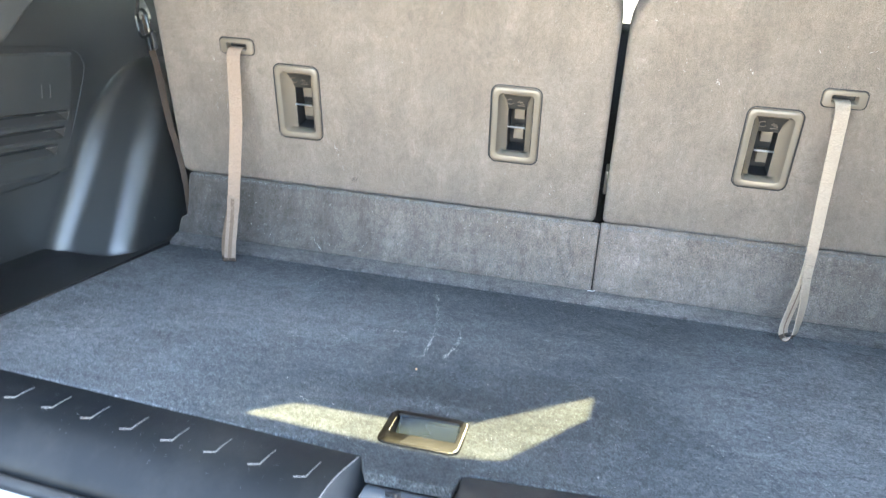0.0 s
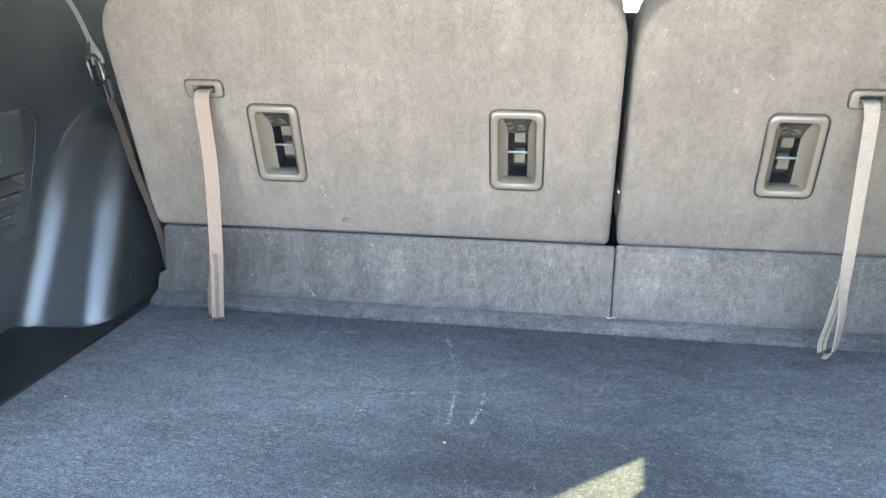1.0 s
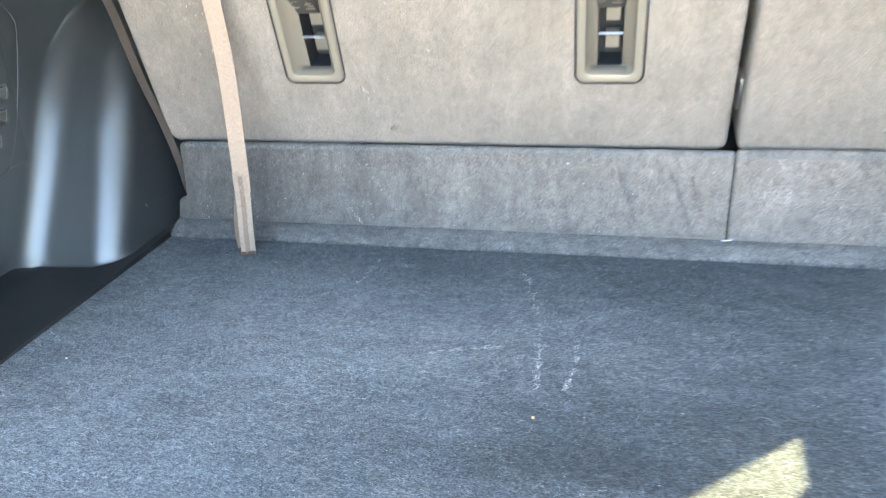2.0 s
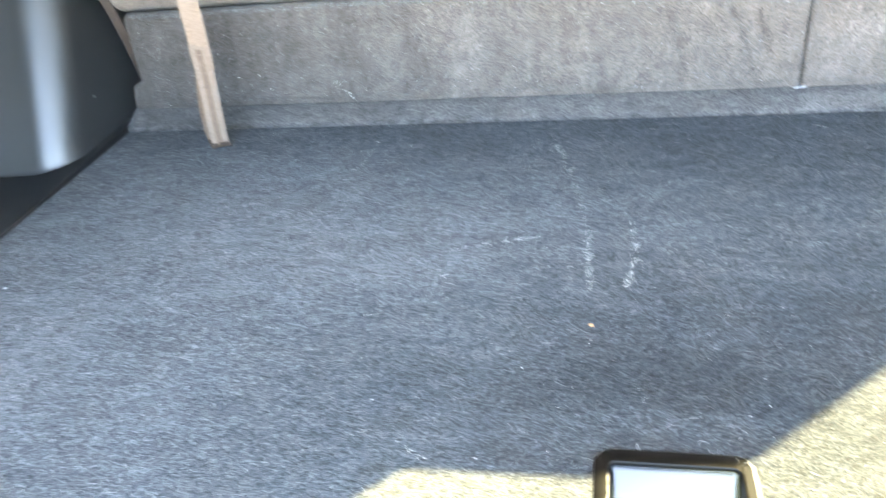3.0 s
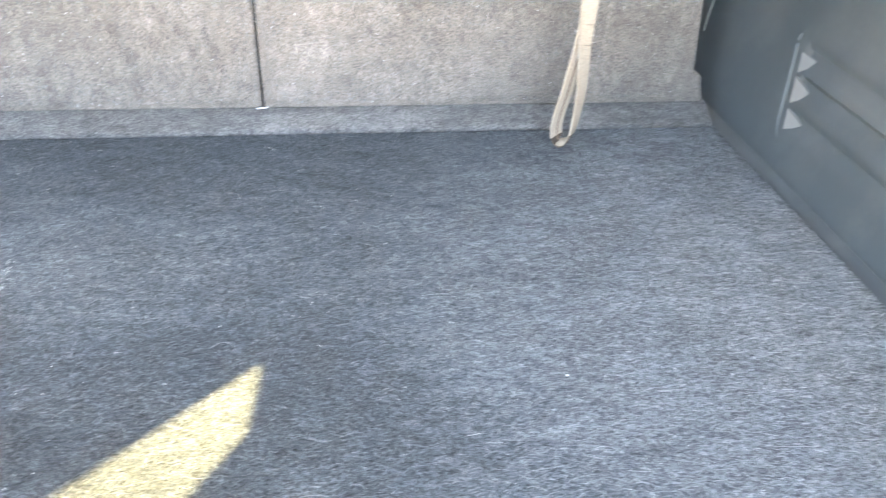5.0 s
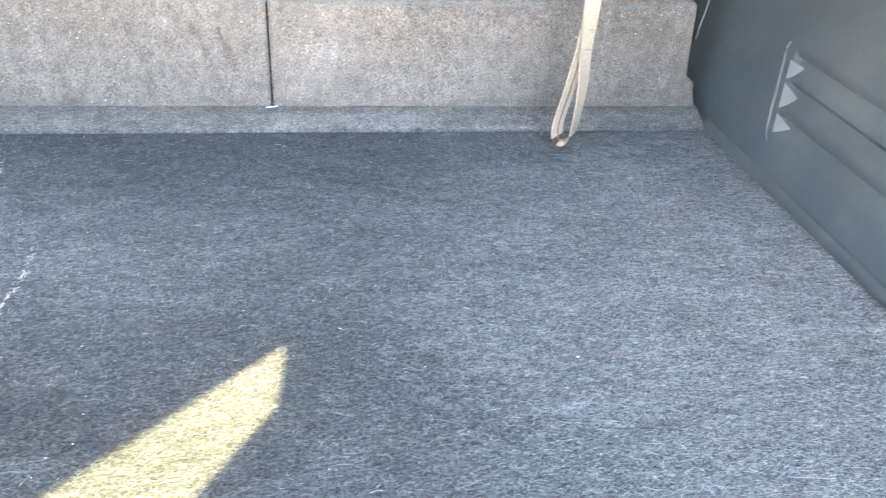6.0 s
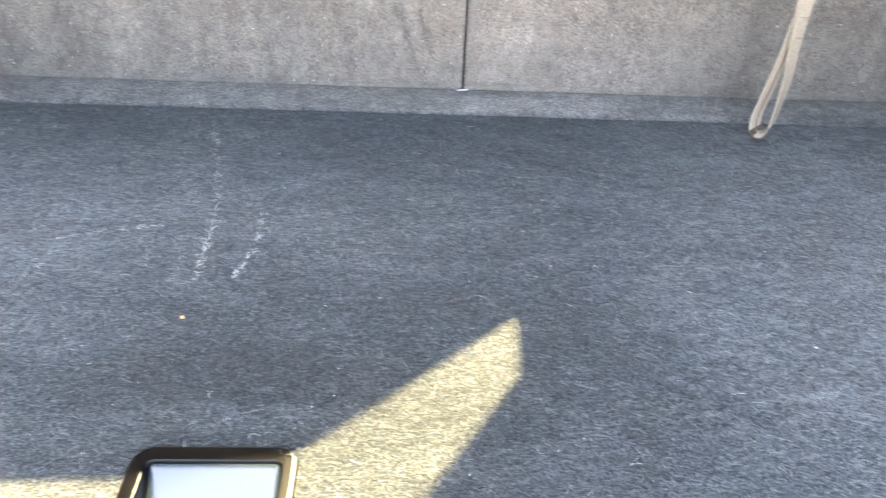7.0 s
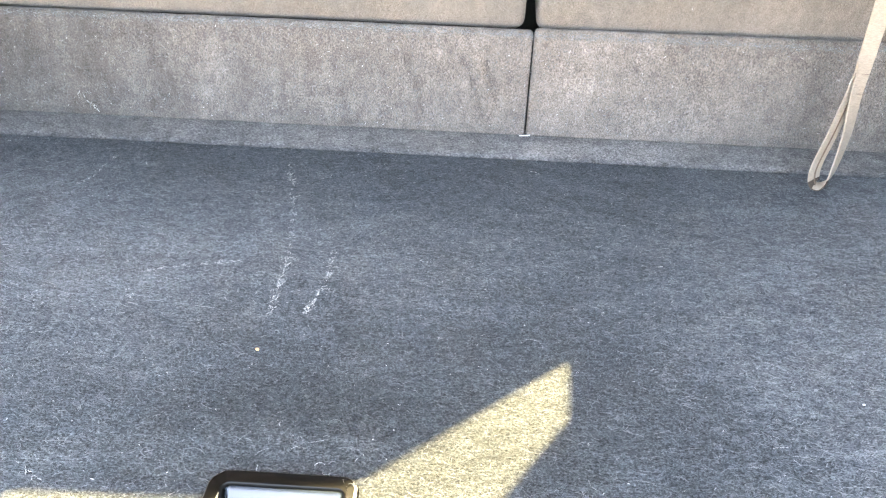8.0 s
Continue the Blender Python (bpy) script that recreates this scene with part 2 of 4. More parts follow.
TICK = plastic("tick_grey", (0.20, 0.20, 0.20), 0.5, 0.1, 0.1)
BEAD_GREY = plastic("bead_grey", (0.085, 0.098, 0.106), 0.45, 0.1, 0.2)
RIDGE = plastic("pale_ridge", (0.17, 0.17, 0.17), 0.5, 0.1, 0.2)
DARK_CLOTH = felt("dark_cloth", (0.02, 0.021, 0.022), (0.035, 0.036, 0.038), (0.06, 0.06, 0.06), 0.1, 0.2, 8.0)
LINT = material("lint", (0.42, 0.44, 0.47), 0.9, 0, 0.2)
ri = node(LINT, "ShaderNodeNewGeometry")
base(LINT, ramp(LINT, ri.outputs["Random Per Island"], [(0.0, (0.033, 0.0375, 0.042)), (0.55, (0.078, 0.0875, 0.097)), (0.95, (0.140, 0.154, 0.166)), (1.0, (0.21, 0.22, 0.23))]))
DUST_LINT = material("dust_lint", (0.2, 0.2, 0.2), 0.9, 0, 0.2)
ri = node(DUST_LINT, "ShaderNodeNewGeometry")
base(DUST_LINT, ramp(DUST_LINT, ri.outputs["Random Per Island"], [(0.0, (0.10, 0.11, 0.12)), (0.7, (0.18, 0.195, 0.21)), (1.0, (0.32, 0.33, 0.34))]))
LONG_LINT = material("long_lint", (0.12, 0.13, 0.14), 0.9, 0, 0.2)
ri = node(LONG_LINT, "ShaderNodeNewGeometry")
base(LONG_LINT, ramp(LONG_LINT, ri.outputs["Random Per Island"], [(0.0, (0.070, 0.079, 0.088)), (0.8, (0.122, 0.134, 0.145)), (1.0, (0.205, 0.215, 0.225))]))
floor_dust_and_light(LINT)
floor_dust_and_light(LONG_LINT)
CURL_LINT = material("curl_lint", (0.3, 0.31, 0.32), 0.9, 0, 0.2)
ri = node(CURL_LINT, "ShaderNodeNewGeometry")
base(CURL_LINT, ramp(CURL_LINT, ri.outputs["Random Per Island"], [(0.0, (0.15, 0.16, 0.17)), (0.7, (0.25, 0.262, 0.275)), (1.0, (0.42, 0.43, 0.44))]))
PALE_LINT = material("pale_lint", (0.56, 0.56, 0.55), 0.9, 0, 0.2)
DARK_LINT = material("dark_lint", (0.088, 0.077, 0.071), 0.95, 0, 0.1)
CRUMB = material("crumb", (0.66, 0.40, 0.20), 0.7)
GLASS = material("tinted_glass", (0.80, 0.85, 0.83), 0.02)
GLASS.node_tree.nodes["Principled BSDF"].inputs["Transmission Weight"].default_value = 1.0
CONCRETE = material("concrete", (0.32, 0.30, 0.26), 0.9)
cv = scaled(CONCRETE, (1, 1, 1))
cn, cf = noise_at(CONCRETE, cv, 0.6, 8), noise_at(CONCRETE, cv, 40, 4)
base(CONCRETE, mixed(CONCRETE, "OVERLAY", 0.4, ramp(CONCRETE, cn, [(0.3, (0.26, 0.24, 0.21)), (0.7, (0.37, 0.345, 0.305))]), cf))
bumped(CONCRETE, [(cf, 0.3, 0.01)])


# ---- mesh helpers ----
def finish(name, bm, mat, angle=40):
    me = bpy.data.meshes.new(name)
    bmesh.ops.recalc_face_normals(bm, faces=bm.faces)
    bm.to_mesh(me)
    bm.free()
    me.materials.append(mat)
    me.polygons.foreach_set("use_smooth", [True] * len(me.polygons))
    me.set_sharp_from_angle(angle=radians(angle))
    return me


def part(name, bm, mat, parent, label="", angle=40):
    ob = new(name, finish(name, bm, mat, angle))
    ob.parent = parent
    return tagged(ob, label)


def thing(name, bm, mat, label, category, group="", kind="", angle=40):
    return tagged(new(name, finish(name, bm, mat, angle) if bm else None), label, category, group, kind)


def rounded(w, h, r, n=6, cx=0.0, cy=0.0):
    """A rectangle with round corners, as points."""
    out = []
    for k, (sx, sy) in enumerate(((1, 1), (-1, 1), (-1, -1), (1, -1))):
        for i in range(n + 1):
            a = radians(90 * k + 90 * i / n)
            out.append((cx + sx * (w / 2 - r) + r * math.cos(a), cy + sy * (h / 2 - r) + r * math.sin(a)))
    return out


def softened(points, radius, n=5):
    """A polygon with its corners rounded by arcs; radius is one number or one for each corner."""
    out, count = [], len(points)
    for i, p in enumerate(points):
        r = radius[i] if isinstance(radius, (list, tuple)) else radius
        p = Vector(p)
        a, b = Vector(points[i - 1]) - p, Vector(points[(i + 1) % count]) - p
        half = a.angle(b) / 2
        if r <= 0 or half > 1.56:
            out.append((p.x, p.y))
            continue
        t = min(r / math.tan(half), a.length * 0.48, b.length * 0.48)
        r = t * math.tan(half)
        a.normalize(), b.normalize()
        mid = p + (a + b).normalized() * (r / math.sin(half))
        u, v = p + a * t - mid, p + b * t - mid
        whole = math.atan2(u.x * v.y - u.y * v.x, u.dot(v))
        for k in range(n + 1):
            c, q = math.cos(whole * k / n), math.sin(whole * k / n)
            out.append((mid.x + u.x * c - u.y * q, mid.y + u.x * q + u.y * c))
    return out


def shrunk(points, d):
    """The outline moved inwards by d (anticlockwise outline)."""
    out, n = [], len(points)
    for i in range(n):
        a, p, b = (Vector(points[(i + k) % n]) for k in (-1, 0, 1))
        e1, e2 = (p - a), (b - p)
        e1 = e1.normalized() if e1.length > 1e-9 else e2.normalized()
        e2 = e2.normalized() if e2.length > 1e-9 else e1
        n1, n2 = Vector((-e1.y, e1.x)), Vector((-e2.y, e2.x))
        m = (n1 + n2)
        m = m / max(m.dot(n1), 0.3) if m.length > 1e-6 else n1
        out.append((p.x + m.x * d, p.y + m.y * d))
    return out


def loft(bm, rings, cap_first=False, cap_last=False):
    """Joins closed rings of equally many 3D points."""
    vs = [[bm.verts.new(p) for p in ring] for ring in rings]
    n = len(vs[0])
    for a, b in zip(vs, vs[1:]):
        for i in range(n):
            bm.faces.new((a[i], a[(i + 1) % n], b[(i + 1) % n], b[i]))
    if cap_first:
        bm.faces.new(vs[0][::-1])
    if cap_last:
        bm.faces.new(vs[-1])
    return vs


def slab(bm, outline, thick, bevel, m, steps=4, back_bevel=0.0):
    """A plate: the outline in the xy of m, its face at z 0, its back at -thick, the face's edge rounded."""
    rings = []
    if back_bevel:
        rings.append([m @ Vector((*p, -thick)) for p in shrunk(outline, back_bevel)])
        rings.append([m @ Vector((*p, -thick + back_bevel)) for p in outline])
    else:
        rings.append([m @ Vector((*p, -thick)) for p in outline])
    for k in range(steps + 1):
        a = math.pi / 2 * k / steps
        rings.append([m @ Vector((*p, -bevel * (1 - math.sin(a)))) for p in shrunk(outline, bevel * (1 - math.cos(a)))])
    if steps > 3:
        rings.append([m @ Vector((*p, 0)) for p in shrunk(outline, bevel * 1.15)])
    loft(bm, rings, True, True)


def box(bm, lo, hi, bevel=0.0, m=Matrix()):
    c = [(a + b) / 2 for a, b in zip(lo, hi)]
    w, d = hi[0] - lo[0], hi[1] - lo[1]
    pts = [(-w / 2, -d / 2), (w / 2, -d / 2), (w / 2, d / 2), (-w / 2, d / 2)]
    if bevel:
        pts = softened(pts, bevel, 3)
        slab(bm, pts, hi[2] - lo[2], bevel * 0.8, m @ Matrix.Translation((c[0], c[1], hi[2])), 3, bevel * 0.8)
    else:
        loft(bm, [[m @ Vector((c[0] + x, c[1] + y, z)) for x, y in pts] for z in (lo[2], hi[2])], True, True)


def tube(bm, points, radius, n=8, closed=False):
    """A round bar along points; radius may be a list."""
    pts = [Vector(p) for p in points]
    rings, count = [], len(pts)
    for i, p in enumerate(pts):
        a = pts[i - 1] if (closed or i) else p
        b = pts[(i + 1) % count] if (closed or i < count - 1) else p
        t = (b - a).normalized()
        u = t.cross(Vector((0, 0, 1)) if abs(t.z) < 0.9 else Vector((1, 0, 0))).normalized()
        v = t.cross(u)
        r = radius[i] if isinstance(radius, list) else radius
        rings.append([p + u * r * math.cos(2 * math.pi * k / n) + v * r * math.sin(2 * math.pi * k / n) for k in range(n)])
    if closed:
        rings.append(rings[0])
        loft(bm, rings)
        bmesh.ops.remove_doubles(bm, verts=bm.verts, dist=1e-6)
    else:
        loft(bm, rings, True, True)


def curve(points, steps=8):
    """A smooth line through points (Catmull-Rom), any dimension as Vector."""
    p = [Vector(q) for q in points]
    p = [2 * p[0] - p[1], *p, 2 * p[-1] - p[-2]]
    out = []
    for i in range(1, len(p) - 2):
        for k in range(steps):
            t = k / steps
            out.append(0.5 * ((2 * p[i]) + (p[i + 1] - p[i - 1]) * t + (2 * p[i - 1] - 5 * p[i] + 4 * p[i + 1] - p[i + 2]) * t * t
                              + (3 * p[i] - p[i - 1] - 3 * p[i + 1] + p[i + 2]) * t ** 3))
    out.append(p[-2])
    return out


def ribbon(bm, points, widths, broad, thick, edge=0.0004):
    """Webbing along points: broad and thick, its width along widths[i]."""
    rings, n = [], len(points)
    for i, p in enumerate(points):
        t = (points[min(i + 1, n - 1)] - points[max(i - 1, 0)]).normalized()
        w = widths[i] - t * widths[i].dot(t)
        w.normalize()
        u = t.cross(w)
        b, h = (broad[0] + (broad[1] - broad[0]) * i / (n - 1) if isinstance(broad, tuple) else broad) / 2, thick / 2
        prof = [(-b, -h + edge), (-b + edge, -h), (-b * 0.3, -h * 0.8), (b * 0.3, -h * 0.8), (b - edge, -h), (b, -h + edge),
                (b, h - edge), (b - edge, h), (b * 0.3, h * 0.8), (-b * 0.3, h * 0.8), (-b + edge, h), (-b, h - edge)]
        rings.append([p + w * x + u * y for x, y in prof])
    loft(bm, rings, True, True)


def cut(bm, cutters):
    """bm with the cutters' volumes taken away."""
    me, mc = bpy.data.meshes.new("solid"), bpy.data.meshes.new("cutter")
    bmesh.ops.recalc_face_normals(bm, faces=bm.faces)
    bmesh.ops.recalc_face_normals(cutters, faces=cutters.faces)
    bm.to_mesh(me), cutters.to_mesh(mc)
    a, b = new("solid", me), new("cutter", mc)
    mod = a.modifiers.new("cut", "BOOLEAN")
    mod.operation, mod.object, mod.solver = "DIFFERENCE", b, "EXACT"
    bpy.context.view_layer.update()
    done = bpy.data.meshes.new_from_object(a.evaluated_get(bpy.context.evaluated_depsgraph_get()))
    out = bmesh.new()
    out.from_mesh(done)
    for ob in (a, b):
        bpy.data.objects.remove(ob)
    for d in (me, mc, done):
        bpy.data.meshes.remove(d)
    bm.free(), cutters.free()
    return out


def sheet(bm, rows, closed=False):
    """A grid of points as a surface."""
    vs = [[bm.verts.new(p) for p in r] for r in rows]
    for a, b in zip(vs, vs[1:]):
        for i in range(len(a) - 1):
            bm.faces.new((a[i], a[i + 1], b[i + 1], b[i]))
    return vs


def step(a, b, x):
    t = min(max((x - a) / (b - a), 0), 1)
    return t * t * (3 - 2 * t)


# ---- ground and car shell ----
bm = bmesh.new()
sheet(bm, [[(x, y, -0.78) for x in (-400, -20, -5, 0, 5, 20, 400)] for y in (-400, -20, -5, 0, 5, 20, 400)])
thing("ground", bm, CONCRETE, "sunlit pale concrete ground round the parked car", "ground", kind="structure")

# the roof ends and the raised tailgate begins, both unseen, along a kinked gap shaped to let one strip of sun onto the
# floor
GAP_Z = 0.86
lift = SUN / SUN.z


def cast(points, z):
    """Floor points moved up along the sun's rays to the height z."""
    return [(x + lift.x * z, y + lift.y * z) for x, y in points]


FRONT_EDGE = [(-0.367, -0.569), (-0.321, -0.524), (-0.212, -0.521), (-0.118, -0.503), (0.021, -0.376)]
REAR_EDGE = [(-0.367, -0.569), (-0.235, -0.577), (-0.124, -0.579), (-0.070, -0.569), (0.015, -0.438), (0.021, -0.376)]
W = 0.86  # half the car's inner width
bm = bmesh.new()
e = cast(FRONT_EDGE, GAP_Z)
roof = [(CX + W, 2.3), (CX - W, 2.3), (CX - W, e[0][1] - 0.06), (e[0][0] - 0.10, e[0][1] - 0.06), *e, (e[-1][0] + 0.004, e[-1][1] - 0.09), (e[-1][0] + 0.10, e[-1][1] - 0.12), (CX + W, e[-1][1] - 0.2)]
loft(bm, [[(x, y, z) for x, y in roof] for z in (GAP_Z, GAP_Z + 0.02)], True, True)
thing("ceiling", bm, HEADLINER, "pale cloth headliner under the car roof", "ceiling", kind="structure")
bm = bmesh.new()
z1 = GAP_Z + 0.03
e = cast(REAR_EDGE, z1)
near = [(CX - W, e[0][1] + 0.04), (e[0][0] - 0.05, e[0][1] + 0.04), *e, (e[-1][0] + 0.06, e[-1][1] + 0.03), (CX + W, e[-1][1] + 0.03), (CX + W, -1.05), (CX - W, -1.05)]
loft(bm, [[(x, y, z) for x, y in near] for z in (z1, z1 + 0.02)], True, True)
sheet(bm, [[(CX - W + 2 * W * k / 8, y, z) for k in range(9)] for y, z in ((-1.05, z1 + 0.01), (-1.20, z1 + 0.13), (-1.42, z1 + 0.39), (-1.60, z1 + 0.66), (-1.66, z1 + 0.65))])
thing("tailgate", bm, GATE_DARK, "raised tailgate with dark plastic inner trim", "tailgate", kind="structure")


def side_wall(name, x, s):
    bm = bmesh.new()
    lo, hi = sorted((x, x + s * 0.05))
    box(bm, (lo, -0.74, -0.6), (hi, 2.3, 0.52))
    box(bm, (lo, -0.74, 0.82), (hi, 2.3, GAP_Z))
    for a, b in ((-0.74, -0.60), (0.42, 0.56), (1.40, 1.54), (2.2, 2.3)):
        box(bm, (lo, a, 0.52), (hi, b, 0.82))
    a, b = sorted((x, x - s * 0.23))
    box(bm, (a, -0.74, 0.02), (b, -0.61, GAP_Z), 0.03)  # unseen rear pillar, added to narrow the light through the tailgate opening
    wall = thing(name, bm, PILLAR_GREY, "inner side of the car body with grey pillars", "wall", kind="structure")
    for a, b in ((-0.60, 0.42), (0.56, 1.40), (1.54, 2.2)):
        g = bmesh.new()
        box(g, (x + s * 0.02 - 0.002, a, 0.52), (x + s * 0.02 + 0.002, b, 0.82))
        p = part("pane", g, GLASS, wall, "tinted side window glass")
        p.visible_shadow = a < 0.5
    return wall


side_wall("wall_left", CX - W, -1)
side_wall("wall_right", CX + W, 1)
bm = bmesh.new()
box(bm, (CX - W, 2.25, -0.6), (CX + W, 2.3, 0.30))
box(bm, (CX - W, 2.25, 0.80), (CX + W, 2.3, GAP_Z))
box(bm, (CX - W, -0.55, -0.62), (CX + W, 2.25, -0.35))
thing("wall_front", bm, DARK_CLOTH, "dark bulkhead and cabin floor below the windscreen", "wall", kind="structure")


def row_seat(x0, x1, heads):
    """A seat of the row in front: backrest and head restraints."""
    seat = tagged(new("second_row_seat"), "dark cloth second-row seat with head restraints", "seat", "second-row seats")
    bm = bmesh.new()
    m = Matrix.Translation((0, 0.92, 0)) @ Matrix.Rotation(radians(90), 4, "X") @ Matrix.Rotation(radians(8), 4, "X")
    slab(bm, softened([(x0, -0.34), (x1, -0.34), (x1, 0.47), (x0, 0.47)], 0.06), 0.14, 0.03, m, 4, 0.03)
    part("backrest", bm, DARK_CLOTH, seat)
    for x in heads:
        bm = bmesh.new()
        slab(bm, softened([(x - 0.13, 0.50), (x + 0.13, 0.50), (x + 0.12, 0.67), (x - 0.12, 0.67)], 0.05), 0.09, 0.03, m @ Matrix.Translation((0, 0, -0.02)), 4, 0.03)
        h = part("headrest", bm, DARK_CLOTH, seat)
        for s in (-0.06, 0.06):
            bm = bmesh.new()
            tube(bm, [m @ Vector((x + s, 0.43, -0.06)), m @ Vector((x + s, 0.53, -0.06))], 0.006)
            part("post", bm, STEEL, h, "steel headrest post")


row_seat(CX - 0.70, CX - 0.07, [CX - 0.52, CX - 0.21])
row_seat(CX - 0.05, CX + 0.68, [CX + 0.42])

# ---- cargo floor ----
FLOOR_L, FLOOR_R = -0.797, 0.497


def rear_y(x):
    return -0.611 + 0.075 * abs(x - CX)


bm = bmesh.new()
outline = [(FLOOR_R, -0.031), (FLOOR_L + 0.010, -0.031), (FLOOR_L, -0.4)]
xs = [FLOOR_L + 0.001] + [CX - 0.6 + 0.06 * k for k in range(10)]
outline += [(x, rear_y(x)) for x in xs] + [(CX - 0.056, -0.614), (CX - 0.045, -0.6365), (CX + 0.044, -0.6365), (CX + 0.049, -0.612)]
outline += [(x, rear_y(x)) for x in [CX + 0.06 + 0.06 * k for k in range(10)] + [FLOOR_R]]
slab(bm, outline, 0.012, 0.0016, Matrix(), 4)
HX, HY = -0.163, -0.540
hole = bmesh.new()
slab(hole, rounded(0.088, 0.072, 0.011, 6, HX, HY), 0.06, 0.0001, Matrix.Translation((0, 0, 0.03)), 1)
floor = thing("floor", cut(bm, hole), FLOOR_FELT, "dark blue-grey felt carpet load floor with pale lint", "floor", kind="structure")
bm = bmesh.new()
prof = [(-0.0270, -0.006), (-0.0280, 0.0016), (-0.0272, 0.0034), (-0.0250, 0.0046), (-0.012, 0.0108), (-0.002, 0.0150), (0.012, 0.017), (0.012, -0.004)]
loft(bm, [[(x, y + 0.0012 * noise.noise((x * 6, 1, 0)), z + 0.0012 * noise.noise((x * 9, 3, 0))) for y, z in prof] for x in np.linspace(FLOOR_L + 0.008, FLOOR_R - 0.002, 60)], True, True)
part("hinge_strip", bm, STRIP_FELT, floor, "felt hinge strip along the seat base")

# recessed pull handle in the floor
handle = tagged(new("floor_handle"), "black plastic flush pull handle in the load floor", "handle")
handle.location = (HX, HY, 0)
bm = bmesh.new()
rings = []
for w, h, r, z, dy in ((0.090, 0.074, 0.011, -0.010, 0), (0.092, 0.076, 0.012, 0.0006, 0), (0.0916, 0.0756, 0.012, 0.0016, 0), (0.0900, 0.0740, 0.011, 0.0022, 0), (0.0760, 0.0430, 0.006, 0.0020, 0.0070),
                       (0.0745, 0.0415, 0.005, 0.0012, 0.0071), (0.0735, 0.0405, 0.004, -0.0010, 0.0072), (0.0725, 0.039, 0.003, -0.007, 0.0080), (0.072, 0.038, 0.003, -0.034, 0.0080)):
    rings.append([(x, y + dy, z) for x, y in rounded(w, h, r, 6)])
loft(bm, rings, False, True)
part("bezel", bm, HANDLE_BLACK, handle)
bm = bmesh.new()
prof = [(0.0276, -0.034), (0.0277, -0.0020), (0.0273, 0.0002), (0.0264, 0.0006), (0.0252, -0.0002), (0.0230, -0.0022), (0.0140, -0.0100), (0.0050, -0.0176), (-0.0010, -0.0232), (-0.0020, -0.034)]
loft(bm, [[(x, y, z - dz) for y, z in prof] for x, dz in ((-0.0362, 0.004), (-0.0358, 0.0016), (-0.0350, 0.0006), (-0.0330, 0.0001), (-0.0300, 0), (0.0300, 0), (0.0330, 0.0001), (0.0350, 0.0006), (0.0358, 0.0016), (0.0362, 0.004))], True, True)
part("paddle", bm, PADDLE_GREY, handle, "smooth grey finger paddle")

# right and rear rim painted paler, as the part lying in the sun
bm = bmesh.new()
slab(bm, softened([(0.0386, 0.0315), (0.0386, -0.0152), (-0.012, -0.0152), (-0.020, -0.0345), (0.0385, -0.0345), (0.0442, -0.0290), (0.0442, 0.0290)], 0.002, 3), 0.0012, 0.0004, Matrix.Translation((0, 0, 0.0027)), 2)
part("lit_corner", bm, LIT_RIM, handle, "side of the rim coloured paler as sunlit")
# outer lip painted pale for the sun that strikes it
bm = bmesh.new()
tube(bm, [(0.0415, 0.0330, 0.0022), (0.0437, 0.0290, 0.0026), (0.0441, 0.015, 0.0028), (0.0441, -0.015, 0.0028), (0.0437, -0.0285, 0.0026), (0.0400, -0.0335, 0.0022)], [0.0006, 0.0010, 0.0011, 0.0011, 0.0010, 0.0006], 8)
part("pale_rim_edge", bm, PALE_PLASTIC, handle, "pale edge of the rim, coloured as sunlit")
bm = bmesh.new()
tube(bm, [(-0.0376, y, 0.0016 + 0.0002 * (k % 2)) for k, y in enumerate(np.linspace(0.020, -0.012, 14))], [0.0002 + 0.0002 * (k % 3) for k in range(14)], 6)
part("pale_rim_edge", bm, PALE_PLASTIC, handle, "broken pale line along the rim's inner edge")

# ---- rear sill ----
sill = tagged(new("rear_sill"), "black plastic scuff plate along the tailgate sill", "sill trim")
SILL = [(0.0002, -0.020), (0.0, -0.0030), (-0.0015, -0.0012), (-0.005, -0.0010), (-0.030, -0.0032), (-0.042, -0.0058), (-0.054, -0.0100), (-0.067, -0.0180), (-0.080, -0.0290), (-0.091, -0.0400), (-0.099, -0.0490), (-0.1015, -0.056), (-0.098, -0.085)]


def sill_run(x0, x1, notch, count=40):
    bm = bmesh.new()
    rows = []
    for x in np.linspace(x0, x1, count):
        row = []
        for d, z in SILL:
            xx = x
            if notch:  # the end by the striker curves away to the rear
                xx = x + (-1 if notch > 0 else 1) * abs(d) * 0.55 * step(0.85, 1, abs(x - (x0 if notch > 0 else x1)) / abs(x1 - x0)) * 0.6
            row.append((xx, rear_y(x) + d, z))
        rows.append(row)
    sheet(bm, rows)
    return bm


part("scuff_plate", sill_run(CX - 0.80, CX - 0.059, 1), SILL_PLASTIC, sill)
part("scuff_plate", sill_run(CX + 0.050, CX + 0.80, 0), SILL_PLASTIC, sill)
bm = bmesh.new()
rows = []
for x in np.linspace(CX - 0.049, CX + 0.049, 41):
    side = step(0.88, 1.0, abs(x - CX) / 0.049)
    rows.append([(x, -0.620 + d, z - 0.012 * side) for d, z in
                 ((0.004, -0.030), (-0.009, -0.0220), (-0.013, -0.0160), (-0.019, -0.0135), (-0.032, -0.0135), (-0.046, -0.0190), (-0.060, -0.0290), (-0.080, -0.0420), (-0.096, -0.056), (-0.102, -0.085))])
sheet(bm, rows)
part("striker_cover", bm, COVER_GREY, sill, "smooth grey moulded cover over the tailgate striker")
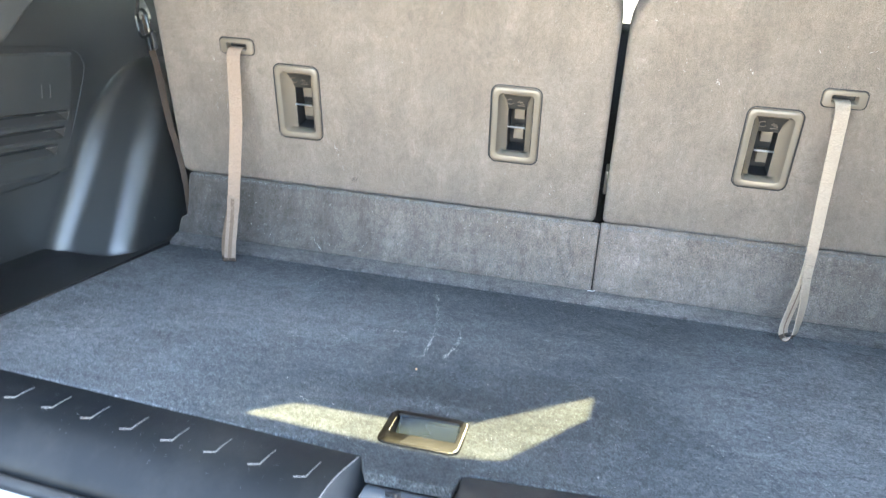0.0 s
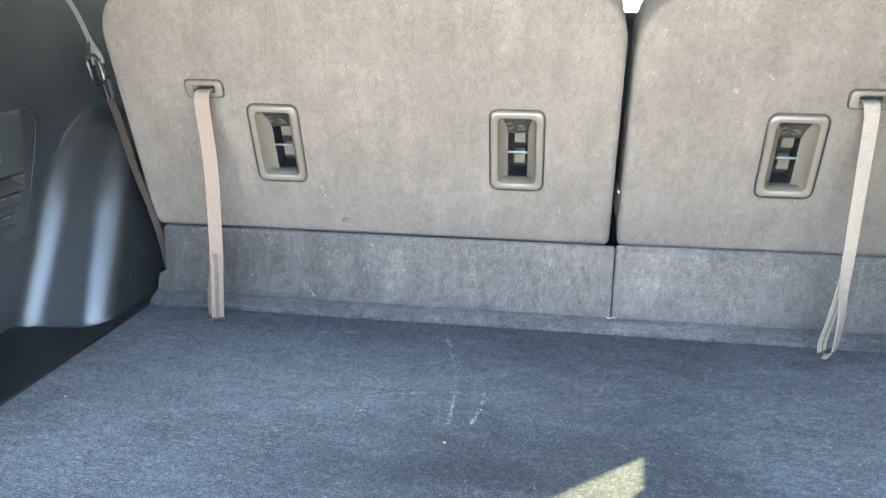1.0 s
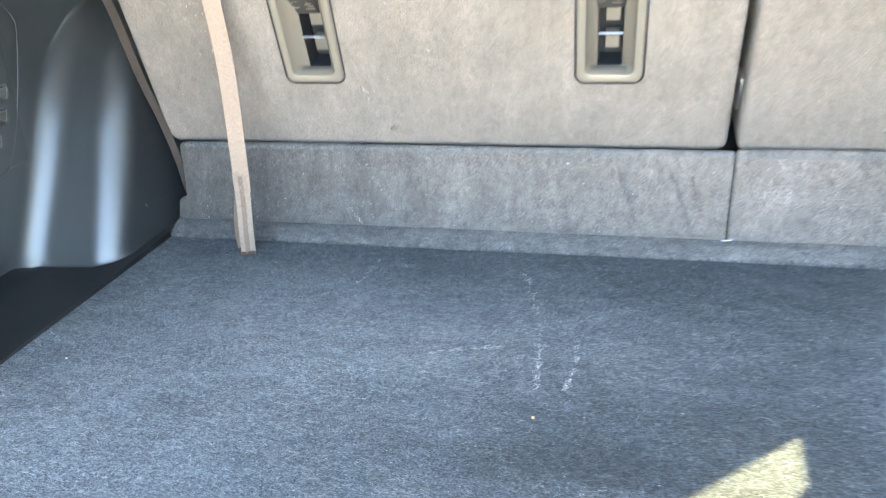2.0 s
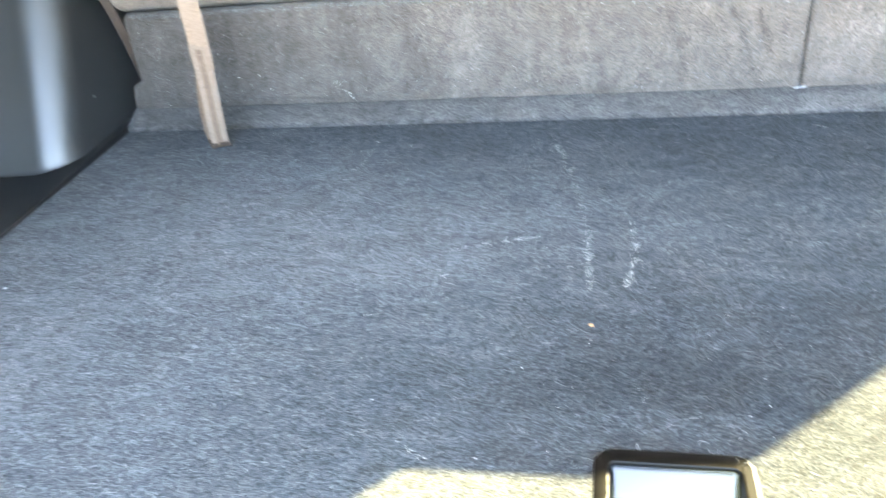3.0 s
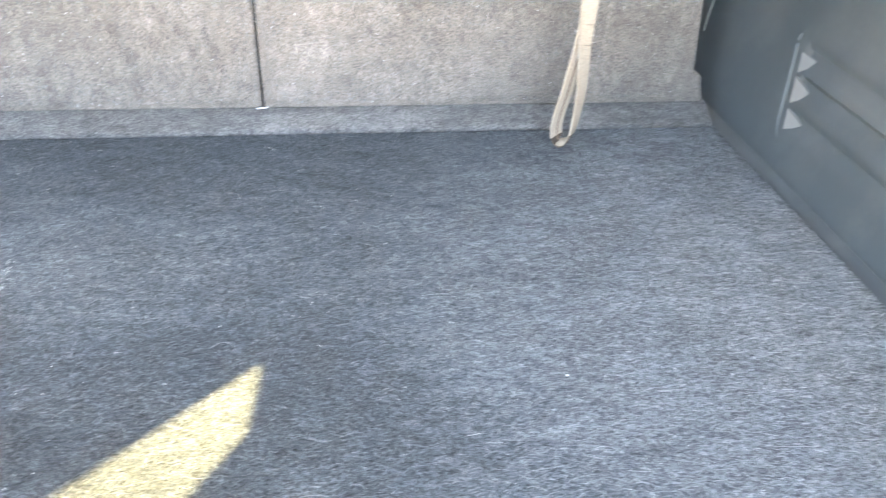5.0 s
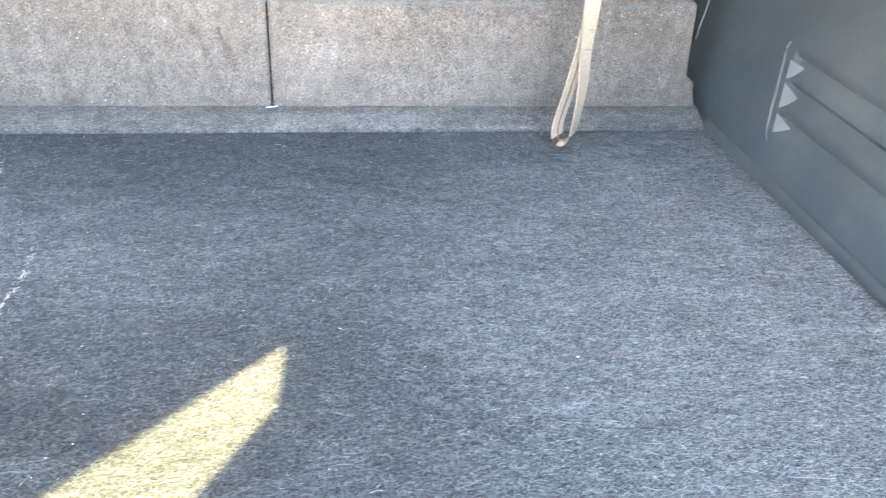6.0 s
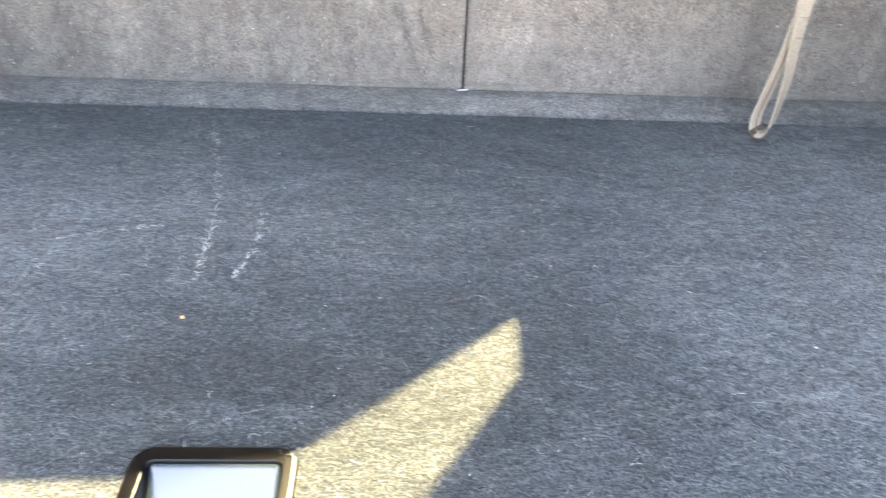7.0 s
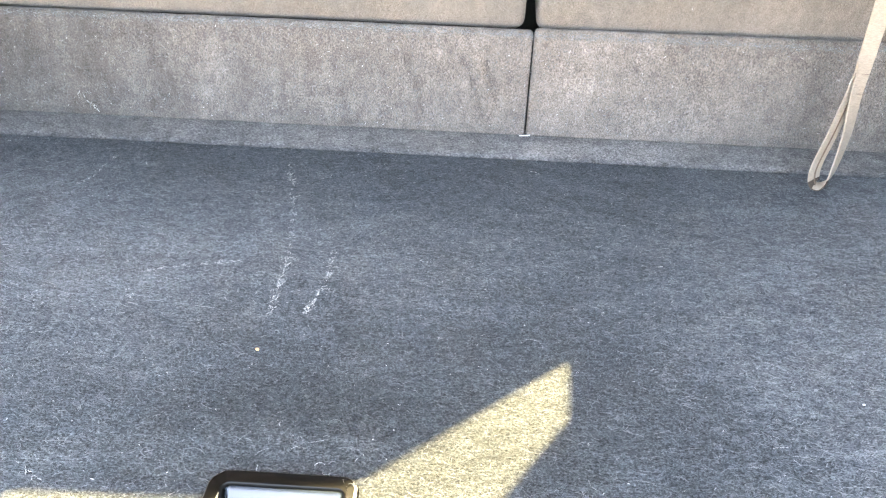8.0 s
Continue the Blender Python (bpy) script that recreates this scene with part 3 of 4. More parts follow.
# the plate's end: a rubbed edge and a sloping wall down to the cover
ends = [(CX - 0.059 - 0.33 * abs(d), rear_y(CX - 0.059) + d, z) for d, z in SILL[2:-1]]
bm = bmesh.new()
sheet(bm, [[(x + (CX - 0.049 - x) * t, y, z + (min(z, -0.030) - 0.006 - z) * t ** 1.4) for t in (0, 0.04, 0.2, 0.5, 0.8, 1.0)] for x, y, z in ends])
part("end_wall", bm, END_GREY, sill, "grey sloping end of the scuff plate")
bm = bmesh.new()
tube(bm, [(x, y, z + 0.0002) for x, y, z in ends[1:]], 0.0007, 6)
part("pale_edge", bm, RIDGE, sill, "pale line painted as a glint on the slot end of the scuff plate")
# dark block added to close the hole below the notch
bm = bmesh.new()
box(bm, (CX - 0.12, -0.735, -0.085), (CX + 0.12, -0.600, -0.040))
part("dark_filler", bm, RUBBER, sill, "added dark block that fills the hole under the striker")
bm = bmesh.new()
tube(bm, [(CX - 0.018, -0.654, -0.030), (CX - 0.017, -0.648, -0.0110), (CX - 0.008, -0.648, -0.0090), (CX - 0.007, -0.654, -0.030)], 0.0042)
part("striker", bm, SLOT_BLACK, sill, "dark striker loop")


def sill_z(d):
    """Height of the scuff plate at the distance d behind the floor's edge."""
    for (d0, z0), (d1, z1) in zip(SILL[3:], SILL[4:]):
        if d0 >= d >= d1:
            return z0 + (z1 - z0) * (d - d0) / (d1 - d0)
    return SILL[3][1]


# raised ticks on the scuff plate: a short bar that turns forwards
for k in range(9):
    x, d = CX - 0.102 - 0.0522 * k, -0.0415 - 0.008 * (1 - k / 8)
    line = [(-0.0125, -0.0030), (-0.006, -0.0015), (0.0, 0.0), (0.0015, 0.0045), (0.0030, 0.0090), (0.0045, 0.0135), (0.0060, 0.0180), (0.0075, 0.0225)]
    bm = bmesh.new()
    tube(bm, [(x + u, rear_y(x + u) + d + v, sill_z(d + v) + 0.0003) for u, v in line], [0.00075, 0.00075, 0.0007, 0.0006, 0.0005, 0.00045, 0.0004, 0.0004], 6)
    part("tread_mark", bm, TICK, sill)
bm = bmesh.new()
sheet(bm, [[(x, rear_y(x) - 0.1015 + d, z) for d, z in ((0.004, -0.085), (0, -0.064), (-0.003, -0.058), (-0.008, -0.055), (-0.014, -0.057), (-0.018, -0.063), (-0.019, -0.090))] for x in np.linspace(CX - 0.85, CX + 0.85, 40)])
part("weatherstrip", bm, RUBBER, sill, "black rubber weatherstrip")
bm = bmesh.new()
sheet(bm, [[(x, rear_y(x) - 0.121 + d, z) for d, z in ((0.0, -0.10), (-0.002, -0.062), (-0.006, -0.058), (-0.03, -0.060), (-0.10, -0.070), (-0.125, -0.085), (-0.135, -0.12), (-0.14, -0.45))] for x in np.linspace(CX - 0.9, CX + 0.9, 40)])
thing("bumper", bm, PAINT, "glossy white painted rear bumper below the sill", "bumper")

# ---- side trims ----
def arch_row(z):
    """A level cut through the trim: panel, inner corner, rear face of the wheel arch, outer corner, inner face."""
    xp = -0.952 + 0.05 * z
    d = (0.128 - 0.10 * z) * (math.sqrt(max(0.0, 1 - (max(0.0, z - 0.262) / 0.066) ** 2.4)) if z < 0.328 else 0.0)
    xi = xp + d + 0.004 * min(1.0, d / 0.02)
    yr = -0.130 + 0.53 * z + 0.10 * (1 - math.sqrt(max(0.0, 1 - (min(max(0.0, z - 0.17), 0.16) / 0.16) ** 2)))
    r1 = r2 = min(0.048, 0.42 * d) + 0.00001
    pts = [(xp, y) for y in np.linspace(-0.76, yr - r1 - 0.02, 14)]
    for k in range(15):
        a = math.pi / 2 * k / 14
        pts.append((xp + r1 * (1 - math.cos(a)), yr - r1 + r1 * math.sin(a)))
    for t in (0.2, 0.4, 0.6, 0.8):
        pts.append((xp + r1 + (xi - r2 - xp - r1) * t, yr + 0.004 * t))
    for k in range(15):
        a = math.pi / 2 * k / 14
        pts.append((xi - r2 + r2 * math.sin(a), yr + 0.004 + r2 * (1 - math.cos(a))))
    pts += [(xi, y) for y in np.linspace(yr + r2 + 0.02, 0.45, 8)]
    return pts


trim_left = tagged(new("side_trim_left"), "black plastic side trim with a wheel-arch bulge", "side trim")
bm = bmesh.new()
rows = []
flare = [(0.0075, -0.0085), (0.0050, -0.0070), (0.0022, -0.0035), (0.0006, 0.002)]
for out, z in flare:  # foot that runs out into the ledge
    rows.append([(x + out * 0.7, y - out * 0.7 * (x > -0.93) * (y < -0.05), z) for x, y in arch_row(0.005)])
for z in np.concatenate([np.linspace(0.012, 0.2, 30), np.linspace(0.206, 0.36, 40), np.linspace(0.38, 0.60, 10)]):
    rows.append([(x, y, z) for x, y in arch_row(z)])
sheet(bm, rows)
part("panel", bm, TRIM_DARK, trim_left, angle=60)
bm = bmesh.new()
sheet(bm, [[(x, y, z + 0.004 * step(-0.3, -0.7, y)) for x, z in ((FLOOR_L + 0.003, -0.02), (FLOOR_L - 0.001, -0.004), (FLOOR_L - 0.004, -0.0015), (-0.815, -0.004), (-0.86, -0.008), (-0.91, -0.008), (-0.94, -0.004), (-0.965, 0.012))] for y in np.linspace(-0.66, 0.02, 24)])
part("ledge", bm, LEDGE_BLACK, trim_left, "dark plastic ledge beside the load floor")


def vent_cover(bm, place, y0, slots, w, reach, flat):
    """Cover with louvre slots, given in (along, up); place(along, up, out) gives the point. Slots deepen towards their upper lip and end in a triangular ramp."""
    ys = np.concatenate([np.linspace(y0[0], y0[1], 34), np.linspace(y0[1], y0[2], 14)[1:]])
    zs = np.linspace(flat[0], flat[1], 76)
    rows = []
    for z in zs:
        row = []
        for y in ys:
            deep = 0.0
            for zc, end in slots:
                u = (z - (zc - w / 2)) / w
                if 0 <= u <= 1:
                    deep = max(deep, reach * (u if u < 0.86 else (1 - u) / 0.14) * min(1, max(0, (end - y) / 0.008)))
            row.append(place(y, z, -deep))
        rows.append(row)
    sheet(bm, rows)


bm = bmesh.new()
vent_cover(bm, lambda y, z, o: (-0.955 + 0.05 * z + 0.006 * step(0.13, 0.138, z) * step(0.345, 0.337, z) * step(-0.083, -0.090, y) + o, y, z), (-0.42, -0.132, -0.082), [(0.232, -0.098), (0.204, -0.108), (0.174, -0.128)], 0.022, 0.014, (0.13, 0.345))
cover = part("vent_cover", bm, TRIM_COVER, trim_left, "ribbed storage cover with three slots", 25)
for zc, end in ((0.232, -0.098), (0.204, -0.108), (0.174, -0.128)):
    def at(y, z, out):
        return (-0.949 + 0.05 * z + out, y, z)

    # black strip stands in for the shade under the lip
    bm = bmesh.new()
    top = zc + 0.0105
    loft(bm, [[at(y, top + dz, out) for dz, out in ((-0.0026, -0.006), (-0.0026, 0.0012), (0.0004, 0.0012), (0.0004, -0.006))] for y in (-0.42, end - 0.006)], True, True)
    part("gap", bm, SLOT_BLACK, cover, "black strip painted as the shaded gap under the louvre's lip")
    # slot end in a paler plastic, painting the light on it
    bm = bmesh.new()
    pts = [(end - 0.030, top - 0.0028, 0.0002), (end - 0.003, top - 0.0028, 0.0016), (end - 0.007, top - 0.0170, 0.0012)]
    loft(bm, [[at(y, z, o + k) for y, z, o in pts] for k in (-0.004, 0)], True, True)
    part("slot_end", bm, RECESS_GREY, cover, "triangular slot end coloured paler as if catching light")
    # glint along the slot end, painted as a thin pale line
    bm = bmesh.new()
    tube(bm, [at(end - 0.031, top - 0.0030, 0.0008), at(end - 0.003, top - 0.0026, 0.0022), at(end - 0.007, top - 0.0168, 0.0018)], 0.0005, 6)
    part("pale_edge", bm, RIDGE, cover, "pale line painted as a glint on the slot end")
    # sky-lit stretch of the lip, painted as a pale fleck
    bm = bmesh.new()
    y0 = end - 0.055 - 0.9 * (zc - 0.2)
    tube(bm, [at(y, top - 0.0028, 0.0014) for y in np.linspace(y0, y0 + 0.022, 6)], [0.0003, 0.0007, 0.0005, 0.0008, 0.0006, 0.0003], 6)
    part("pale_fleck", bm, PALE_PLASTIC, cover, "pale fleck painted as a glint on the louvre's lip")
for dy in (-0.010, 0.010):
    bm = bmesh.new()
    tube(bm, [(-0.940, -0.155 + dy, 0.293), (-0.934, -0.155 + dy, 0.288), (-0.934, -0.155 + dy, 0.268), (-0.938, -0.155 + dy * 0.6, 0.266)], 0.0007, 6)
    part("hook", bm, TRIM_DARK, cover)
bm = bmesh.new()
tube(bm, [(-0.9495 + 0.05 * p.z, p.y, p.z) for p in curve([(0, -0.30, 0.350), (0, -0.16, 0.352), (0, -0.085, 0.345), (0, -0.060, 0.325), (0, -0.058, 0.300), (0, -0.085, 0.215), (0, -0.118, 0.150), (0, -0.150, 0.128), (0, -0.30, 0.120)], 8)], 0.0007, 6)
part("beading", bm, TRIM_COVER, trim_left, "thin raised bead round the cover")
bm = bmesh.new()
tube(bm, [(-0.8221, -0.0245, 0.0475), (-0.8219, -0.0240, 0.0450), (-0.8221, -0.0225, 0.0425)], [0.0003, 0.0006, 0.0003], 6)
part("pale_fleck", bm, PALE_LINT, trim_left, "white nick on the wheel arch")
# D-pillar trim above the panel
bm = bmesh.new()
m = Matrix.Translation((-0.893, 0, 0)) @ Matrix(((0, 0, 1, 0), (1, 0, 0, 0), (0, 1, 0, 0), (0, 0, 0, 1)))
slab(bm, softened([(-0.74, 0.36), (-0.285, 0.36), (-0.113, 0.518), (-0.74, 0.518)], 0.012), 0.05, 0.008, m)
part("pillar_trim", bm, PILLAR_DARK, trim_left, "grey pillar trim above the panel")

trim_right = tagged(new("side_trim_right"), "blue-black plastic side trim with louvre slots", "side trim")


def right_at(y, z, out=0.0):
    """The right trim's face: it leans outwards and swells by the wheel arch."""
    return (0.512 + 0.30 * z - 0.05 * max(0, z - 0.1) - out * 0.96, y, z + out * 0.28)


def edge(z):
    """Where the louvred cover ends, along y."""
    return -0.064 - 0.55 * (0.115 - min(z, 0.16))


bm = bmesh.new()
ys = np.linspace(-0.76, 0.30, 30)
sheet(bm, [[(x, y, z) for y in ys] for x, z in ((FLOOR_R - 0.003, -0.02), (FLOOR_R + 0.002, -0.003), (FLOOR_R + 0.009, -0.0015), (FLOOR_R + 0.014, 0.003))])
part("base_moulding", bm, TRIM_RIGHT, trim_right, "dark moulding along the floor edge")
bm = bmesh.new()
cols = [-0.72, -0.5, -0.3, -0.1, -0.03, -0.006, -0.0015, 0.0, 0.0012, 0.003, 0.008, 0.03, 0.06, 0.1, 0.2, 0.36]
rows = []
for z in [0.002, 0.010, 0.016, 0.0215, 0.0225, 0.0235, 0.0245, *np.linspace(0.03, 0.29, 20), 0.296, 0.298, 0.30, *np.linspace(0.32, 0.52, 8)]:
    rows.append([right_at(s + edge(z), z, -0.014 * step(0.0012, -0.0015, s) * step(0.030, 0.040, z) * step(0.30, 0.296, z) + 0.004 * step(0.05, 0.16, s) * step(0.0, 0.1, z)) for s in cols])
sheet(bm, rows)
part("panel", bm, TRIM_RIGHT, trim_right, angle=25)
bm = bmesh.new()
vent_cover(bm, lambda y, z, o: right_at(y + edge(z), z, o + 0.0008), (-0.42, -0.032, 0.0), [(0.104, -0.016), (0.077, -0.015), (0.049, -0.013)], 0.021, 0.0055, (0.026, 0.30))
part("vent_cover", bm, TRIM_RIGHT, trim_right, "louvred cover with three slots", 25)
bm = bmesh.new()
zs = np.linspace(0.028, 0.122, 18)
tube(bm, [right_at(edge(z) + 0.001 - 0.010 * step(0.112, 0.124, z) - 0.006 * step(0.036, 0.026, z), z, 0.0004) for z in zs], [0.0009 + 0.0013 * min(1, 6 * min(k, 17 - k) / 17) for k in range(18)], 8)
part("beading", bm, BEAD_GREY, trim_right, "thin raised bead round the cover")
for z0, z1, zp in ((0.0875, 0.1045, 0.1035), (0.0610, 0.0835, 0.0770), (0.0385, 0.0560, 0.0505)):
    # triangular ramp that closes the front end of a slot, its sky light painted as pale plastic
    bm = bmesh.new()
    pts = [(edge(z1) - 0.013, z1, 0.0026), (edge(z0) - 0.013, z0, 0.0026), (edge(0.6 * z0 + 0.4 * zp) - 0.024, 0.62 * z0 + 0.38 * zp, 0.0008), (edge(zp) - 0.036, zp, -0.0022)]
    loft(bm, [[right_at(y, z, o + k) for y, z, o in pts] for k in (-0.004, 0)], True, True)
    part("slot_end", bm, RIDGE, trim_right, "triangular slot end coloured pale as if catching light")

cord = bmesh.new()
tube(cord, curve([(0.502, 0.045, 0.180), (0.4985, 0.040, 0.130), (0.494, 0.038, 0.100), (0.4925, 0.037, 0.086)], 6), 0.0007, 6)
thing("cord", cord, GREY_WEB, "thin pale cord hanging between seat back and side trim", "cord")

# ---- rear seat backs ----
TILT = math.atan(0.29)
SEAT = Matrix.Translation((0, 0.016, 0.141)) @ Matrix.Rotation(TILT, 4, "X") @ Matrix.Rotation(radians(90), 4, "X")  # x along, y up the back, z towards the cargo floor
BEZEL_V, GUIDE_V = 0.1535, 0.2440


def on_seat(x, v, n=0.0):
    return SEAT @ Matrix.Translation((x, v, n))


def seat_back(x0, x1, bezels, guides, label, corners, up=0.0):
    bm = bmesh.new()
    slab(bm, softened([(x0, -0.012), (x1, -0.012), (x1, 0.404), (x0, 0.404)], corners, 8), 0.11, 0.010, SEAT, 5, 0.01)
    cutters = bmesh.new()
    for x in bezels:
        slab(cutters, rounded(0.072, 0.122, 0.008, 4, x, BEZEL_V + up), 0.08, 0.0001, SEAT @ Matrix.Translation((0, 0, 0.01)), 1)
    for x in guides:
        slab(cutters, rounded(0.040, 0.014, 0.004, 3, x, GUIDE_V + up), 0.05, 0.0001, SEAT @ Matrix.Translation((0, 0, 0.01)), 1)
    seat = tagged(new("rear_seat_back"), label, "seat back", "rear seat backs")
    part("back_panel", cut(bm, cutters), SEAT_FELT, seat, "worn warm-grey felt back panel")
    for x in bezels:
        anchor_bezel(seat, on_seat(x, BEZEL_V + up) @ Matrix.Diagonal((1, 1.06, 1, 1)))
    for x in guides:
        strap_guide(seat, on_seat(x, GUIDE_V + up))
    return seat


def anchor_bezel(seat, m):
    """Rimmed funnel with a slot, a wire anchor and the seat frame behind it."""
    bm = bmesh.new()
    rings = []
    for w, h, r, cy, z in ((0.076, 0.120, 0.009, 0, -0.004), (0.0785, 0.123, 0.011, 0, 0.0008), (0.0775, 0.122, 0.0105, 0, 0.0030), (0.0735, 0.118, 0.010, 0, 0.0046), (0.067, 0.1115, 0.009, 0, 0.0046),
                           (0.0585, 0.1030, 0.008, 0, 0.0032), (0.0550, 0.0995, 0.007, 0, -0.0020), (0.0500, 0.0955, 0.006, -0.001, -0.0130), (0.0345, 0.079, 0.004, -0.0135, -0.0225), (0.0305, 0.072, 0.003, -0.0165, -0.0250)):
        rings.append([m @ Vector((x, y, z)) for x, y in rounded(w, h, r, 5, 0, cy)])
    loft(bm, rings)
    gasket = bmesh.new()
    loft(gasket, [[m @ Vector((x, y, z)) for x, y in rounded(w, h, r, 5)] for w, h, r, z in ((0.0842, 0.1284, 0.0135, -0.003), (0.0840, 0.1282, 0.0135, 0.0009), (0.0800, 0.1245, 0.0115, 0.0012), (0.0775, 0.1220, 0.010, -0.003))])
    bezel = part("anchor_bezel", bm, BEZEL_TAUPE, seat, "taupe plastic tether-anchor bezel")
    bm = bmesh.new()
    loft(bm, [[m @ Vector((x, y, z)) for x, y in rounded(w, h, 0.003, 5, 0, -0.0165)] for w, h, z in ((0.0305, 0.072, -0.0250), (0.029, 0.0705, -0.058))], False, True)
    part("slot", bm, SLOT_BLACK, bezel, "black slot")
    part("gasket", gasket, SLOT_BLACK, bezel, "dark seam round the rim")
    bm = bmesh.new()
    tube(bm, [m @ Vector((s, -0.0112, -0.0210)) for s in (-0.0148, -0.008, 0, 0.008, 0.0148)], 0.0016)
    part("anchor_wire", bm, STEEL, bezel, "bright steel anchor wire")
    for cy, h in ((0.0070, 0.0200), (-0.0270, 0.0190)):
        bm = bmesh.new()
        slab(bm, rounded(0.0170, h, 0.0012, 3, 0.0022, cy), 0.014, 0.001, m @ Matrix.Translation((0, 0, -0.037)), 2)
        part("frame_plate", bm, BEZEL_TAUPE, bezel, "pale frame plate behind the slot")
    # moulded sign on the ramp: a round hook and a ruled chair
    # dark plate paints the shade that the top lip throws on the ramp
    bm = bmesh.new()
    loft(bm, [[m @ Vector((x, y, z + d)) for x, y, z in ((-0.0225, 0.0440, -0.0125), (0.0225, 0.0440, -0.0125), (0.0170, 0.0330, -0.0172), (0.0150, 0.0185, -0.0235), (-0.0150, 0.0185, -0.0235), (-0.0170, 0.0330, -0.0172))] for d in (-0.002, 0.0008)], True, True)
    part("shade_plate", bm, RAMP_SHADE, bezel, "dark plate painted as shade on the ramp above the slot")
    lean = m @ Matrix.Translation((0, 0.0310, -0.0170)) @ Matrix.Rotation(math.atan2(0.0088, 0.020), 4, "X")
    bm = bmesh.new()
    hook = [(-0.012 + 0.0055 * math.cos(radians(a)), 0.001 + 0.0055 * math.sin(radians(a)), 0) for a in range(60, 380, 40)]
    tube(bm, [lean @ Vector(p) for p in hook], 0.0007, 5)
    for line in ([(0.0, -0.006), (0.012, -0.006)], [(0.003, 0.005), (0.0055, -0.002), (0.011, -0.002)], [(0.0, 0.001), (0.009, 0.002)]):
        tube(bm, [lean @ Vector((*p, 0)) for p in line], 0.0007, 5)
    part("moulded_sign", bm, BEZEL_TAUPE, bezel)


def strap_guide(seat, m):
    bm = bmesh.new()
    rings = []
    for w, h, r, z in ((0.058, 0.024, 0.006, -0.003), (0.0605, 0.0265, 0.007, 0.001), (0.059, 0.025, 0.0065, 0.0034), (0.054, 0.021, 0.005, 0.0042), (0.037, 0.0125, 0.002, 0.0038), (0.0345, 0.0105, 0.0015, 0.002), (0.034, 0.010, 0.0015, -0.030)):
        rings.append([m @ Vector((x, y, z)) for x, y in rounded(w, h, r, 5)])
    loft(bm, rings, False, True)
    guide = part("strap_guide", bm, BEZEL_TAUPE, seat, "taupe plastic strap guide")
    bm = bmesh.new()
    slab(bm, rounded(0.0335, 0.0095, 0.0015, 3), 0.002, 0.0002, m @ Matrix.Translation((0, 0, -0.010)), 1)
    part("slot", bm, SLOT_BLACK, guide, "black slot")
    bm = bmesh.new()
    loft(bm, [[m @ Vector((x, y, z)) for x, y in rounded(w, h, r, 5)] for w, h, r, z in ((0.0640, 0.0300, 0.0085, -0.003), (0.0638, 0.0298, 0.0085, 0.0007), (0.0605, 0.0265, 0.007, 0.0010), (0.0590, 0.025, 0.0065, -0.003))])
    part("gasket", bm, SLOT_BLACK, guide, "dark seam round the rim")


wide = seat_back(-0.788, -0.0100, [-0.537, -0.159], [-0.640], "wide rear seat back, worn warm-grey felt, folded upright", [0.02, 0.012, 0.085, 0.085])
narrow = seat_back(0.0022, 0.478, [0.233], [0.320], "narrow rear seat back, worn warm-grey felt, folded upright", [0.012, 0.02, 0.085, 0.098], 0.0045)
bm = bmesh.new()
slab(bm, rounded(0.0065, 0.044, 0.002, 3, -0.0005, 0.056), 0.03, 0.003, SEAT @ Matrix.Translation((0, 0, -0.026)), 3)
part("latch", bm, STEEL, narrow, "bright steel latch in the gap")

# felt flaps at the foot of the seat backs
Z0, Z1 = 0.0150, 0.1360
UP = Matrix.Rotation(radians(90), 4, "X")


def flap(points, corners, label, x0, x1, creases):
    """A felt-covered board; its face sags and creases a little. creases: lines of (x, z) pressed into it."""
    f = tagged(new("seat_flap"), label, "carpet flap", "felt flaps under the seat backs")
    bm = bmesh.new()
    slab(bm, softened(points, corners, 4), 0.0095, 0.0042, UP, 5, 0.002)
    part("board", bm, FLAP_FELT, f)
    bm = bmesh.new()
    rows = []
    lines = [curve([(*p, 0) for p in c], 8) for c in creases]
    for z in np.linspace(Z0 + 0.0056, Z1 - 0.0056, 40):
        row = []
        for x in np.linspace(x0, x1, int((x1 - x0) / 0.0035)):
            inside = min(1, min(x - x0, x1 - x) / 0.010) * min(1, min(z - Z0 - 0.0056, Z1 - 0.0056 - z) / 0.006)
            out = 0.0022 + 0.0011 * noise.noise((x * 9, z * 14, x0)) + 0.0005 * noise.noise((x * 45, z * 30, 4))
            for ln in lines:
                d = min((Vector((x, z, 0)) - q).length for q in ln)
                out -= 0.0024 * math.exp(-(d / 0.0040) ** 2) - 0.0008 * math.exp(-((d - 0.009) / 0.005) ** 2)
            row.append((x, 0.0006 - max(out, 0.0008) * inside, z))
        rows.append(row)
    sheet(bm, rows)
    part("felt_face", bm, FLAP_FELT, f, "dusty felt face, slightly creased", 60)
    return f


flap([(-0.7885, Z0), (-0.0009, Z0), (-0.0009, Z1), (-0.764, Z1), (-0.768, 0.053), (-0.782, 0.046), (-0.785, 0.034)], [0.0045, 0.0045, 0.0045, 0.009, 0.007, 0.006, 0.004], "long dusty grey felt flap below the wide seat back", -0.758, -0.008, [[(-0.144, 0.120), (-0.134, 0.086), (-0.123, 0.059), (-0.116, 0.030)], [(-0.079, 0.112), (-0.067, 0.087), (-0.058, 0.057), (-0.050, 0.025)], [(-0.052, 0.112), (-0.046, 0.087), (-0.034, 0.054)]])
